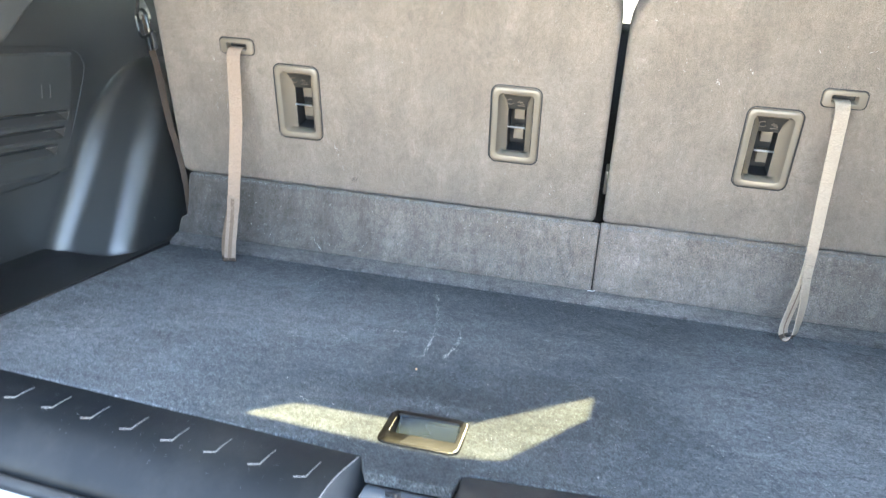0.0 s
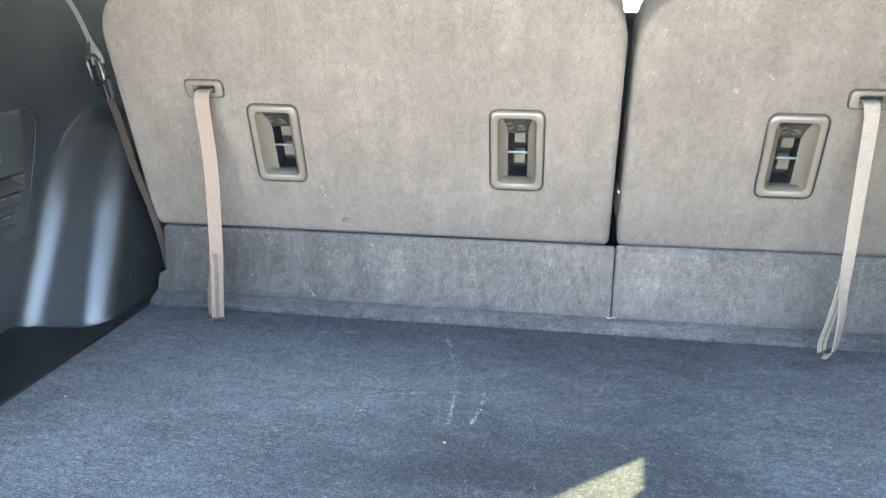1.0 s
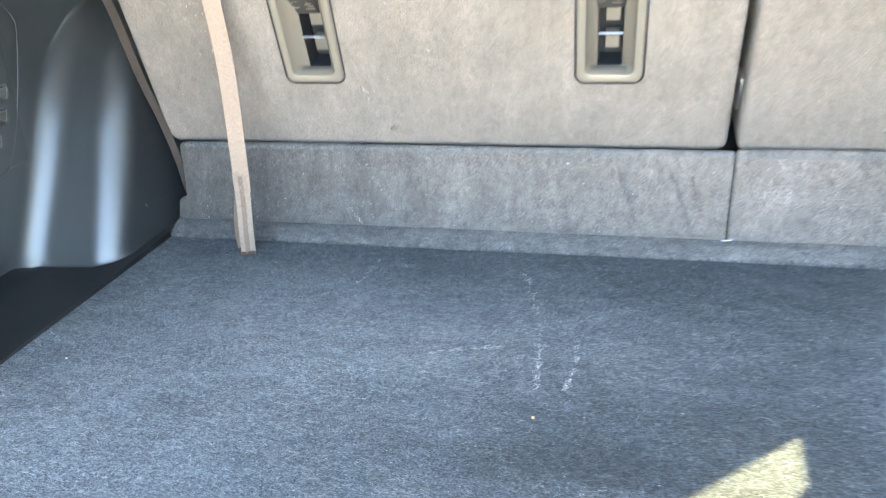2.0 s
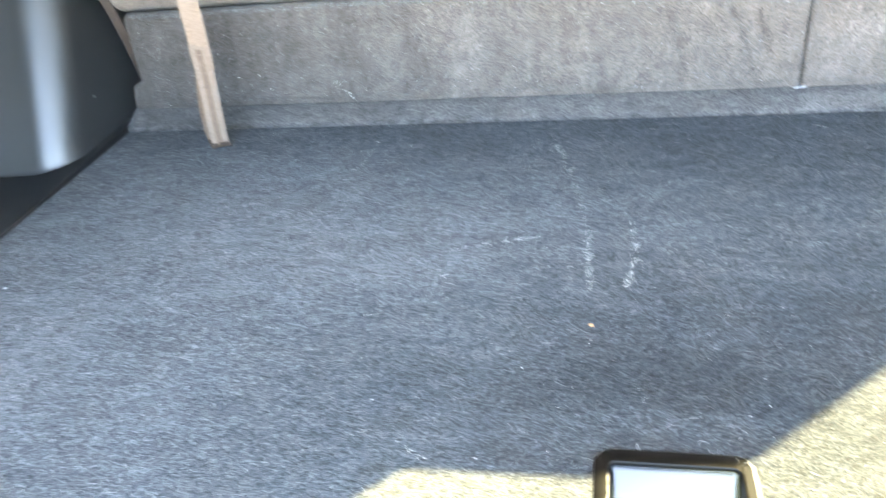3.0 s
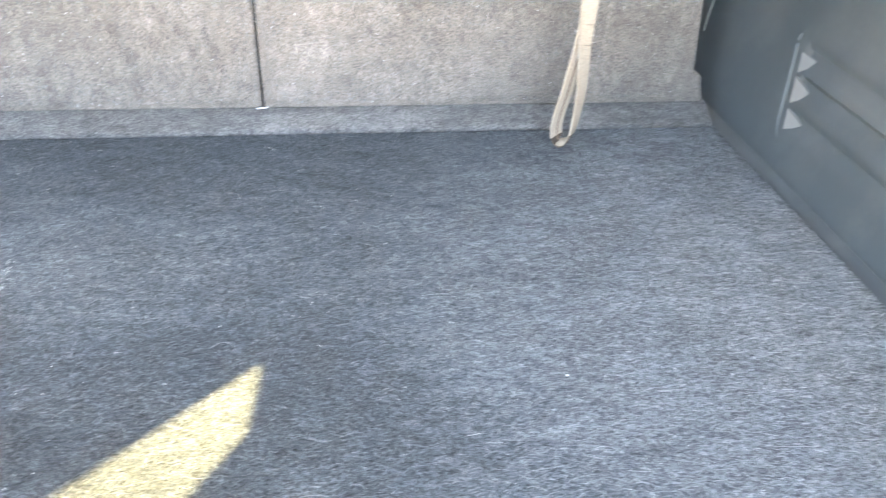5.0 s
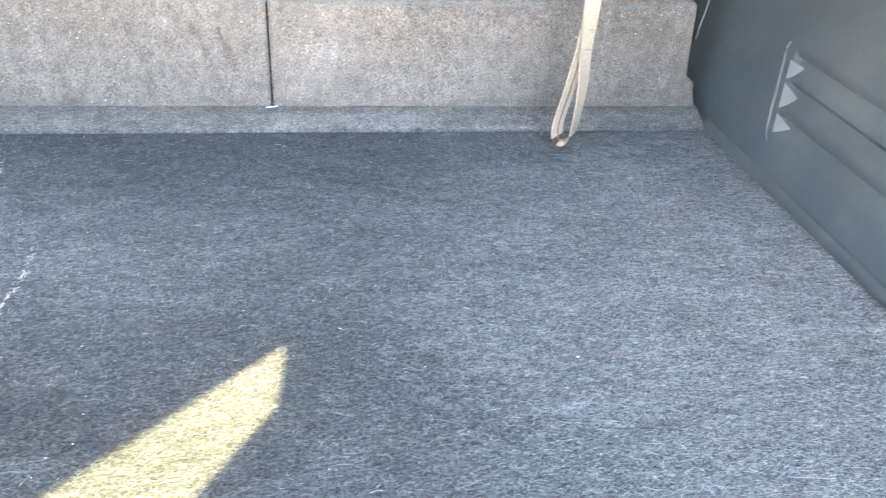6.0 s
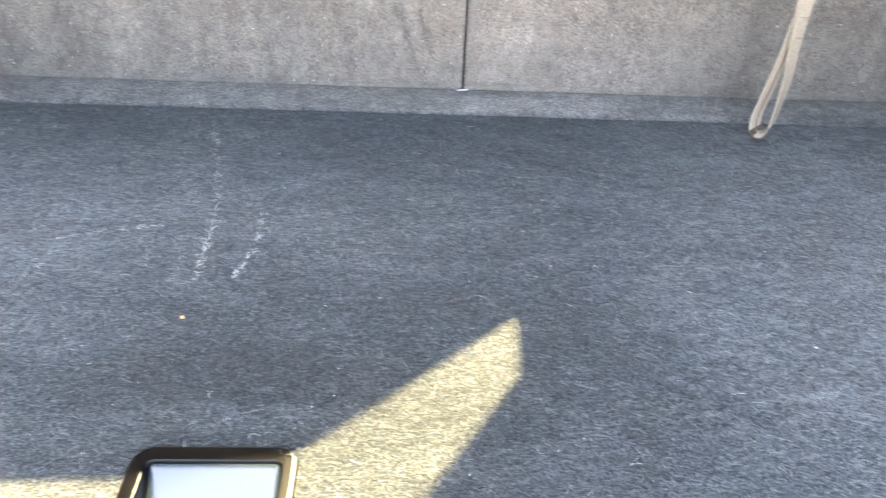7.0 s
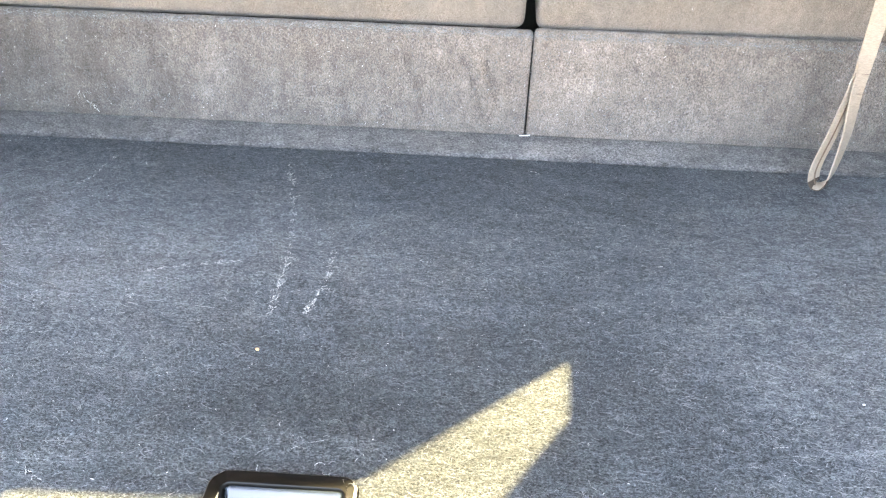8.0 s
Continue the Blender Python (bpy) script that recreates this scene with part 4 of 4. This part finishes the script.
flap([(0.0009, Z0), (0.4935, Z0), (0.487, 0.034), (0.485, 0.046), (0.474, 0.053), (0.466, Z1 + 0.004), (0.0009, Z1 + 0.002)], [0.0045, 0.0045, 0.004, 0.006, 0.007, 0.009, 0.0045], "short dusty grey felt flap below the narrow seat back", 0.008, 0.459, [])
bm = bmesh.new()
tube(bm, [(-0.0065, -0.0020, 0.0165), (-0.0055, -0.0036, 0.0170), (0.0045, -0.0036, 0.0180), (0.0055, -0.0020, 0.0180)], 0.0007, 6)
thing("staple", bm, STEEL, "small bright metal staple at the foot of the flap seam", "staple")

# ---- pull straps ----
DARK_WEB = woven("dark_webbing", (0.075, 0.055, 0.042), (0.040, 0.030, 0.023), (0.050, 0.038, 0.030))
RIB_WEB = woven("rib_webbing", (0.19, 0.138, 0.102), (0.12, 0.088, 0.065), (0.125, 0.09, 0.067))
X, Y = Vector((1, 0, 0)), Vector((0, 1, 0))


def strap(name, line, loop, widths, loop_widths, stitch, label, mat, loop_mat, back_mat, broad, loop_broad, rib):
    s = tagged(new(name), label, "strap", "pull straps on the seat backs")
    bm = bmesh.new()
    pts = curve(line, 8)
    ribbon(bm, pts, [widths[0].lerp(widths[1], i / (len(pts) - 1)) for i in range(len(pts))], broad, 0.0016)
    part("webbing", bm, mat, s)
    pts = curve(loop, 8)
    n = len(pts)
    first, low, last = loop_widths
    turn = [first.lerp(low, min(1, 2 * i / n)) if 2 * i < n else low.lerp(last, min(1, (i / n - 0.5) / 0.15)) for i in range(n)]
    half = n * 5 // 11
    bm = bmesh.new()
    ribbon(bm, pts[:half + 1], turn[:half + 1], loop_broad, 0.0017)
    lp = part("end_loop", bm, loop_mat, s, "sewn end loop, greyed with use")
    bm = bmesh.new()
    ribbon(bm, pts[half:], turn[half:], loop_broad, 0.0017)
    part("back_strand", bm, back_mat, lp, "rear strand of the loop")
    if not rib:  # dark stripe along the rear strand, painting the shade in a fold
        bm = bmesh.new()
        a, b = int(0.60 * n), int(0.93 * n)
        ribbon(bm, [q + Vector((0.0006, -0.0012, 0)) for q in pts[a:b]], turn[a:b], 0.0020, 0.0006, 0.0002)
        part("fold", bm, RIB_WEB, lp, "dark stripe painted as the shade in a fold")
    low_end = [i for i in range(n) if pts[i].z < min(q.z for q in pts) + 0.0085]
    bm = bmesh.new()
    a, b = low_end[0], low_end[-1]
    ribbon(bm, [q + Vector((0, -0.0007, -0.0005)) for q in pts[a:b + 1]], turn[a:b + 1], loop_broad * 0.99, 0.0014, 0.0003)
    part("dark_tip", bm, DARK_WEB, lp, "dark bend of the loop")
    if rib:
        bm = bmesh.new()
        near = [q + Vector((0, -0.0010, 0)) for q in pts[4:n // 2 - 1]]
        ribbon(bm, near, [loop_widths[0]] * len(near), 0.0062, 0.0006, 0.0002)
        part("rib", bm, RIB_WEB, lp, "darker woven rib")
        (ax, ay, az), (bx, by, bz) = stitch
        for s in (-1, 1):  # crossed seam
            bm = bmesh.new()
            tube(bm, [(ax + s * 0.0075, ay - 0.0012, az), ((ax + bx) / 2, (ay + by) / 2 - 0.0016, (az + bz) / 2), (bx - s * 0.0075, by - 0.0012, bz)], 0.0003, 5)
            part("stitching", bm, LOOP_WEB, lp)
    for off in stitch:
        bm = bmesh.new()
        tube(bm, [Vector(off) + X * x + Vector((0, 0, 0.0006 * (k % 2))) for k, x in enumerate(np.linspace(-0.42, 0.42, 12) * loop_broad)], 0.0004, 5)
        part("stitching", bm, LOOP_WEB, lp)
    return s


# rear strand takes the darker RIB_WEB, which paints its shade inside the loop
strap("pull_strap", [(-0.6400, -0.035, 0.374), (-0.6400, -0.0545, 0.3725), (-0.6398, -0.0640, 0.364), (-0.638, -0.0690, 0.345), (-0.6308, -0.0735, 0.26), (-0.6318, -0.0760, 0.16), (-0.6335, -0.0772, 0.092)],
      [(-0.6340, -0.0768, 0.122), (-0.6338, -0.0786, 0.108), (-0.6335, -0.0795, 0.085), (-0.6342, -0.0850, 0.040), (-0.6348, -0.0865, 0.010), (-0.6355, -0.0830, 0.0035), (-0.6425, -0.0770, 0.0045), (-0.6470, -0.0735, 0.018), (-0.6445, -0.0752, 0.050), (-0.6370, -0.0756, 0.088), (-0.6340, -0.0758, 0.106)],
      (X, X + Y * 0.35), (X + Y * 0.40, X + Y * 0.30, X + Y * 0.40), [(-0.634, -0.0800, 0.110), (-0.634, -0.0803, 0.090)], "tan webbing pull strap hanging straight, end touching the floor", STRAP_WEB, LOOP_WEB, RIB_WEB, (0.0245, 0.0205), 0.0195, True)
strap("pull_strap", [(0.3170, -0.034, 0.378), (0.3170, -0.0545, 0.3765), (0.3172, -0.0640, 0.368), (0.3170, -0.0690, 0.348), (0.3155, -0.0745, 0.25), (0.3154, -0.0770, 0.16), (0.3150, -0.0785, 0.128)],
      [(0.3142, -0.0776, 0.150), (0.3150, -0.0800, 0.136), (0.3155, -0.0805, 0.108), (0.3180, -0.082, 0.072), (0.3165, -0.083, 0.037), (0.3130, -0.084, 0.0185), (0.3055, -0.084, 0.0125), (0.2990, -0.084, 0.0170), (0.2975, -0.083, 0.034), (0.3045, -0.081, 0.070), (0.3115, -0.0768, 0.108), (0.3135, -0.0765, 0.132)],
      (X, X + Y * 0.15), (X + Y * 0.2, X * 0.5 + Y * 0.85, X * 0.87 + Y * 0.5), [(0.314, -0.0812, 0.132), (0.315, -0.0818, 0.112)], "pale beige webbing pull strap, open loop resting on the floor", PALE_WEB, PALE_WEB, PALE_WEB, (0.0235, 0.0160), 0.0165, False)

# ---- seat belt ----
# the belt hangs edge-on beside the seat back
belt = tagged(new("seat_belt"), "taupe seat belt hanging between seat back and side trim", "seat belt")
bm = bmesh.new()
pts = curve([(-0.935, -0.003, 0.80), (-0.912, -0.003, 0.58), (-0.867, -0.003, 0.477), (-0.845, -0.003, 0.413), (-0.833, -0.003, 0.355), (-0.824, -0.001, 0.323), (-0.804, 0.004, 0.225), (-0.792, 0.008, 0.178), (-0.779, 0.010, 0.122), (-0.772, 0.012, 0.070), (-0.768, 0.014, 0.020)], 8)
ribbon(bm, [p for p in pts if p.z < 0.415], [Vector((0.75, 0.65, 0)).lerp(Vector((0.76, -0.55, 0)), step(0.39, 0.45, p.z)) for p in pts if p.z < 0.415], (0.0130, 0.0090), 0.0014)
part("webbing", bm, BELT_WEB, belt)
# same belt above the ring: light on it put into a paler webbing
bm = bmesh.new()
high = [p for p in pts if p.z > 0.40]
ribbon(bm, high, [Vector((0.75, 0.65, 0)).lerp(Vector((0.76, -0.55, 0)), step(0.39, 0.45, p.z)) for p in high], 0.0200, 0.0012)
part("upper_webbing", bm, GREY_WEB, belt, "webbing above the ring, coloured paler for the light on it")
BUCKLE = Matrix.Translation((-0.832, -0.030, 0.398)) @ Matrix.Rotation(radians(-14), 4, "Y") @ Matrix.Rotation(radians(-28), 4, "Z") @ UP
bm = bmesh.new()
tube(bm, [BUCKLE @ Vector((x, y, 0)) for x, y in rounded(0.034, 0.046, 0.013, 6)], 0.0032, 8, True)
part("tongue_ring", bm, DARK_STEEL, belt, "polished steel belt ring")
bm = bmesh.new()
slab(bm, softened([(-0.004, -0.045), (0.018, -0.048), (0.022, -0.018), (0.008, -0.010)], 0.004), 0.010, 0.003, BUCKLE, 3, 0.002)
part("latch_plate", bm, SLOT_BLACK, belt, "dark latch plate")
bm = bmesh.new()
slab(bm, rounded(0.007, 0.024, 0.002, 4, 0.006, -0.036), 0.003, 0.0008, BUCKLE @ Matrix.Translation((0, 0, 0.0025)), 2)
part("button", bm, DARK_STEEL, belt, "bright clip on the latch plate")
bm = bmesh.new()
for k in range(3):
    tube(bm, [BUCKLE @ Vector((-0.008 + 0.004 * k, 0.020, 0.003)), BUCKLE @ Vector((0.006 + 0.004 * k, 0.042, 0.003))], 0.0013, 6)
part("guide_ribs", bm, SLOT_BLACK, belt)

# ---- lint, hairs and crumbs on the felt ----
rng = np.random.default_rng(7)


def fibres(count, place, length, width, curl, mat, name, label, mean=0.0, spread=0.9, joints=3):
    """Short curved fibres lying on a surface; place(u, v, h) gives a point, count of them over the unit square of place."""
    verts, faces = [], []
    for _ in range(count):
        got = place(rng)
        if got is None:
            continue
        (u, v), lay = got
        a = rng.normal(mean, spread)
        ln, c = length * math.exp(rng.normal(0, 0.45)), rng.normal(0, curl)
        w = width * rng.uniform(0.6, 1.4)
        h0, n0 = rng.uniform(0.0002, 0.0008), len(verts)
        for k in range(joints):
            t = k / (joints - 1)
            ang = a + c * (t - 0.5)
            wx, wy = -math.sin(ang) * w / 2, math.cos(ang) * w / 2
            h = h0 + 0.0006 * math.sin(math.pi * t)
            verts.append(lay(u - wx, v - wy, h))
            verts.append(lay(u + wx, v + wy, h + 0.0001))
            u, v = u + math.cos(ang) * ln / (joints - 1), v + math.sin(ang) * ln / (joints - 1)
        faces += [(n0 + 2 * k, n0 + 2 * k + 1, n0 + 2 * k + 3, n0 + 2 * k + 2) for k in range(joints - 1)]
    me = bpy.data.meshes.new(name)
    me.from_pydata(verts, [], faces)
    me.materials.append(mat)
    return tagged(new(name, me), label, "lint", kind="stuff")


def floor_lay(u, v, h):
    return (min(max(u, FLOOR_L + 0.004), FLOOR_R - 0.004), v, h)


def on_floor(r):
    x, y = r.uniform(FLOOR_L + 0.01, FLOOR_R - 0.01), r.uniform(-0.60, -0.035)
    if y < rear_y(x) + 0.008 or (abs(x - HX) < 0.050 and abs(y - HY) < 0.042):
        return None
    dens = 0.66 + 0.55 * noise.noise((x * 5, y * 8, 2.0)) + 0.38 * noise.noise((x * 17, y * 26, 5.0)) + 0.52 * noise.noise((x * 55, y * 95, 9.0)) + 0.25 * noise.noise((x * 150, y * 210, 4.0))
    return ((x, y), floor_lay) if r.uniform() < dens else None


def at_place(x, y, sx, sy, lay):
    return lambda r: ((r.normal(x, sx), r.normal(y, sy)), lay)


def on_side(r):
    """More towards both sides of the floor, in sweeps."""
    got = on_floor(r)
    if got is None:
        return None
    (x, y), lay = got
    dens = 0.30 + 1.3 * abs(x - CX) + 0.5 * noise.noise((x * 4, y * 9, 12.0)) + 0.4 * noise.noise((x * 15, y * 40, 3.0))
    return got if r.uniform() < dens else None


fibres(300000, on_floor, 0.0031, 0.00033, 2.2, LINT, "carpet_fibres", "loose pale fibres matted into the felt floor", 0.0, 0.9)
fibres(24000, on_side, 0.0060, 0.00026, 2.0, LONG_LINT, "long_fibres", "longer curled fibres lying on the felt floor", 0.0, 0.5, 5)


fibres(2600, on_side, 0.0054, 0.00023, 2.8, CURL_LINT, "curled_fibres", "pale curled strands scattered over the felt floor", 0.1, 0.8, 6)


def on_right(r):
    """Straighter strands combed across the car, thickest towards the narrow seat."""
    got = on_floor(r)
    if got is None:
        return None
    (x, y), lay = got
    dens = 0.85 * step(-0.12, 0.25, x) * step(-0.10, -0.22, y) + 0.55 * noise.noise((x * 7, y * 22, 31.0)) - 0.05
    return got if r.uniform() < dens else None


fibres(22000, on_right, 0.0088, 0.00025, 0.9, LONG_LINT, "combed_fibres", "straight pale fibres combed across the felt floor", 0.04, 0.28, 4)


def along(points, spread):
    pts = curve([(*p, 0) for p in points], 12)

    def pick(r):
        p = pts[int(r.integers(len(pts)))]
        return (p.x + r.normal(0, spread), p.y + r.normal(0, spread)), floor_lay
    return pick


for pts, n, mean in (([(-0.250, -0.100), (-0.235, -0.165), (-0.221, -0.233), (-0.217, -0.290), (-0.214, -0.343)], 150, 1.4), ([(-0.179, -0.250), (-0.178, -0.292), (-0.184, -0.335)], 68, 1.5),
                     ([(-0.334, -0.291), (-0.290, -0.277), (-0.255, -0.268)], 44, 0.3), ([(-0.33, -0.504), (-0.311, -0.520)], 10, -0.8), ([(-0.420, -0.330), (-0.400, -0.350)], 10, 0.9), ([(-0.452, -0.080), (-0.453, -0.120), (-0.462, -0.150)], 26, 1.5), ([(-0.257, -0.078), (-0.252, -0.100), (-0.246, -0.118)], 22, 1.4), ([(-0.338, -0.322), (-0.333, -0.330), (-0.327, -0.322)], 9, 0.2), ([(-0.636, -0.478), (-0.628, -0.486), (-0.626, -0.474)], 9, 0.5), ([(-0.185, -0.325), (-0.186, -0.340)], 18, 1.2)):
    fibres(n, along(pts, 0.0016), 0.0032, 0.00026, 0.9, PALE_LINT, "dust_streak", "pale dusty scuff streak on the felt floor", mean, 0.5)
# pale wisps of dust swept across the felt, mostly near both sides
wisps = []
for k in range(26):
    x = rng.uniform(-0.76, -0.36) if k % 3 else rng.uniform(0.16, 0.44)
    y, a, ln = rng.uniform(-0.56, -0.30), rng.normal(0.45 if x < CX else 0.15, 0.30), rng.uniform(0.05, 0.14)
    bend = rng.normal(0, 0.35)
    wisps.append(curve([(x + math.cos(a + bend * t) * ln * t, y + math.sin(a + bend * t) * ln * t, 0) for t in (-0.5, 0.0, 0.5)], 16))


def in_wisp(r):
    ln = wisps[int(r.integers(len(wisps)))]
    q = ln[int(r.integers(len(ln)))]
    x, y = q.x + r.normal(0, 0.009), q.y + r.normal(0, 0.005)
    if not FLOOR_L + 0.01 < x < FLOOR_R - 0.01 or not rear_y(x) + 0.01 < y < -0.04:
        return None
    return (x, y), floor_lay


fibres(3000, in_wisp, 0.0046, 0.00026, 1.6, LONG_LINT, "dust_wisps", "pale dusty wisps swept over the felt floor", 0.2, 0.6, 4)
fibres(64, on_floor, 0.0048, 0.00020, 2.4, PALE_LINT, "hairs", "scattered white hairs on the felt floor", 0.0, 0.9, 5)
fibres(900, on_floor, 0.0006, 0.00042, 0.3, PALE_LINT, "specks", "tiny white specks on the felt floor")


fibres(22, at_place(-0.1190, -0.5085, 0.0030, 0.0022, lambda u, v, h: (u, v, 0.0024 + h * 2.0)), 0.0040, 0.0003, 1.6, LINT, "fuzz", "tuft of pale carpet fuzz over the handle's corner", 0.5, 1.0)


def on_sill(r):
    x, d = r.uniform(-0.78, 0.46), -r.uniform(0.006, 0.075)
    return None if abs(x - CX) < 0.06 else ((x, d), lambda u, v, h: (u, rear_y(u) + v, sill_z(v) + 0.0003 + h * 0.5))


fibres(150, on_sill, 0.0032, 0.00024, 1.8, LONG_LINT, "sill_lint", "lint and hairs caught on the black sill", 0.2, 1.0, 4)
fibres(120, on_sill, 0.0006, 0.0005, 0.3, DUST_LINT, "sill_dust", "grit specks on the black sill")


def flap_lay(u, v, h):
    return (u, -0.0038 - h * 0.6, v)


def seat_lay(u, v, h):
    return tuple(SEAT @ Vector((u, v, h * 0.6)))


def in_crease(points):
    ln = curve([(*p, 0) for p in points], 10)

    def pick(r):
        q = ln[int(r.integers(len(ln)))]
        return (q.x + r.normal(0, 0.0016), q.y + r.normal(0, 0.002)), flap_lay
    return pick


for ln in ([(-0.142, 0.112), (-0.134, 0.086), (-0.123, 0.059), (-0.118, 0.040)], [(-0.077, 0.108), (-0.067, 0.087), (-0.058, 0.057), (-0.052, 0.035)], [(-0.050, 0.105), (-0.046, 0.087), (-0.036, 0.060)]):
    fibres(70, in_crease(ln), 0.0035, 0.00034, 0.8, DARK_LINT, "dark_crease", "darker crease in the felt flap", -1.3, 0.5)
fibres(300, lambda r: ((r.uniform(-0.75, 0.455), r.uniform(0.020, 0.130)), flap_lay), 0.0013, 0.00042, 0.6, PALE_LINT, "flap_specks", "white lint specks on the felt flaps", 0.5, 0.8)
fibres(9000, lambda r: ((r.uniform(-0.75, 0.455), r.uniform(0.022, 0.128)), flap_lay), 0.0030, 0.0002, 1.2, DUST_LINT, "flap_fibres", "loose fibres on the felt flaps", 1.0, 1.2)


fibres(5200, lambda r: ((r.uniform(-0.755, 0.460), Z1 - 0.0035 + r.normal(0, 0.0022)), lambda u, v, h: (u, 0.0002 - h * 0.7, min(v, Z1 + 0.001))), 0.0026, 0.00026, 1.2, DUST_LINT, "edge_fibres", "frayed pale fibres along the top edge of the felt flaps", 0.0, 0.5)


def on_back(r):
    x, v = r.uniform(-0.77, 0.46), r.uniform(0.02, 0.37)
    for bx in (-0.537, -0.159, 0.233):
        if abs(x - bx) < 0.045 and abs(v - BEZEL_V) < 0.068:
            return None
    return None if abs(x + 0.004) < 0.025 or (min(abs(x + 0.64), abs(x - 0.32)) < 0.035 and abs(v - GUIDE_V) < 0.02) else ((x, v), seat_lay)


fibres(240, on_back, 0.0022, 0.00030, 0.8, PALE_LINT, "seat_specks", "white specks on the seat backs", 1.2, 1.0)
fibres(26, at_place(-0.443, 0.0175, 0.0030, 0.0022, seat_lay), 0.0030, 0.0006, 0.6, DARK_LINT, "soiled_spot", "small dark smudge on the wide seat back", 0.4, 0.8)
fibres(12, lambda r: ((lambda t: ((-0.4775 + 0.0175 * t + r.normal(0, 0.0008), 0.088 - 0.052 * t + r.normal(0, 0.0015)), seat_lay))(r.uniform())), 0.0028, 0.0003, 0.5, PALE_LINT, "pale_marks", "faint pale marks down the wide seat back", -1.3, 0.3)
fibres(34, lambda r: ((r.uniform(-0.70, -0.665), r.uniform(0.12, 0.22)), seat_lay), 0.0025, 0.0003, 0.6, PALE_LINT, "seat_scuff", "pale scuff marks on the seat back", 1.3, 0.5)


def speck(name, x, y, size, mat, label):
    bm = bmesh.new()
    bmesh.ops.create_icosphere(bm, subdivisions=2, radius=size)
    for v in bm.verts:
        v.co *= 1 + 0.3 * noise.noise(v.co * 900 + Vector((x, y, 0)) * 50)
        v.co.z *= 0.6
        v.co += Vector((x, y, size * 0.5))
    thing(name, bm, mat, label, "crumb")


speck("crumb", -0.212, -0.386, 0.0015, CRUMB, "yellow crumb on the felt floor")
speck("crumb", 0.225, -0.408, 0.0011, PALE_LINT, "pale crumb on the felt floor")
speck("crumb", -0.728, -0.356, 0.0014, PALE_LINT, "white crumb near the floor's side edge")

for pts, n, lay, name, label in (([(-0.512, 0.046), (-0.503, 0.034), (-0.494, 0.022)], 16, flap_lay, "pale_scratch", "pale scratch marks on the felt flap"), ([(0.088, 0.292), (0.091, 0.282), (0.088, 0.270)], 5, seat_lay, "pale_hair", "curved pale hair on the seat back"), ([(0.138, 0.266), (0.140, 0.260), (0.143, 0.254)], 4, seat_lay, "pale_hair", "short pale hair on the seat back"), ([(0.180, 0.282), (0.184, 0.279), (0.187, 0.274)], 4, seat_lay, "pale_hair", "short pale hair on the seat back")):
    line = curve([(*p, 0) for p in pts], 10)
    fibres(n, lambda r: ((lambda q: ((q.x + r.normal(0, 0.0006), q.y + r.normal(0, 0.0006)), lay))(line[int(r.integers(len(line)))])), 0.003, 0.00035, 0.6, PALE_LINT, name, label, -1.3, 0.3)
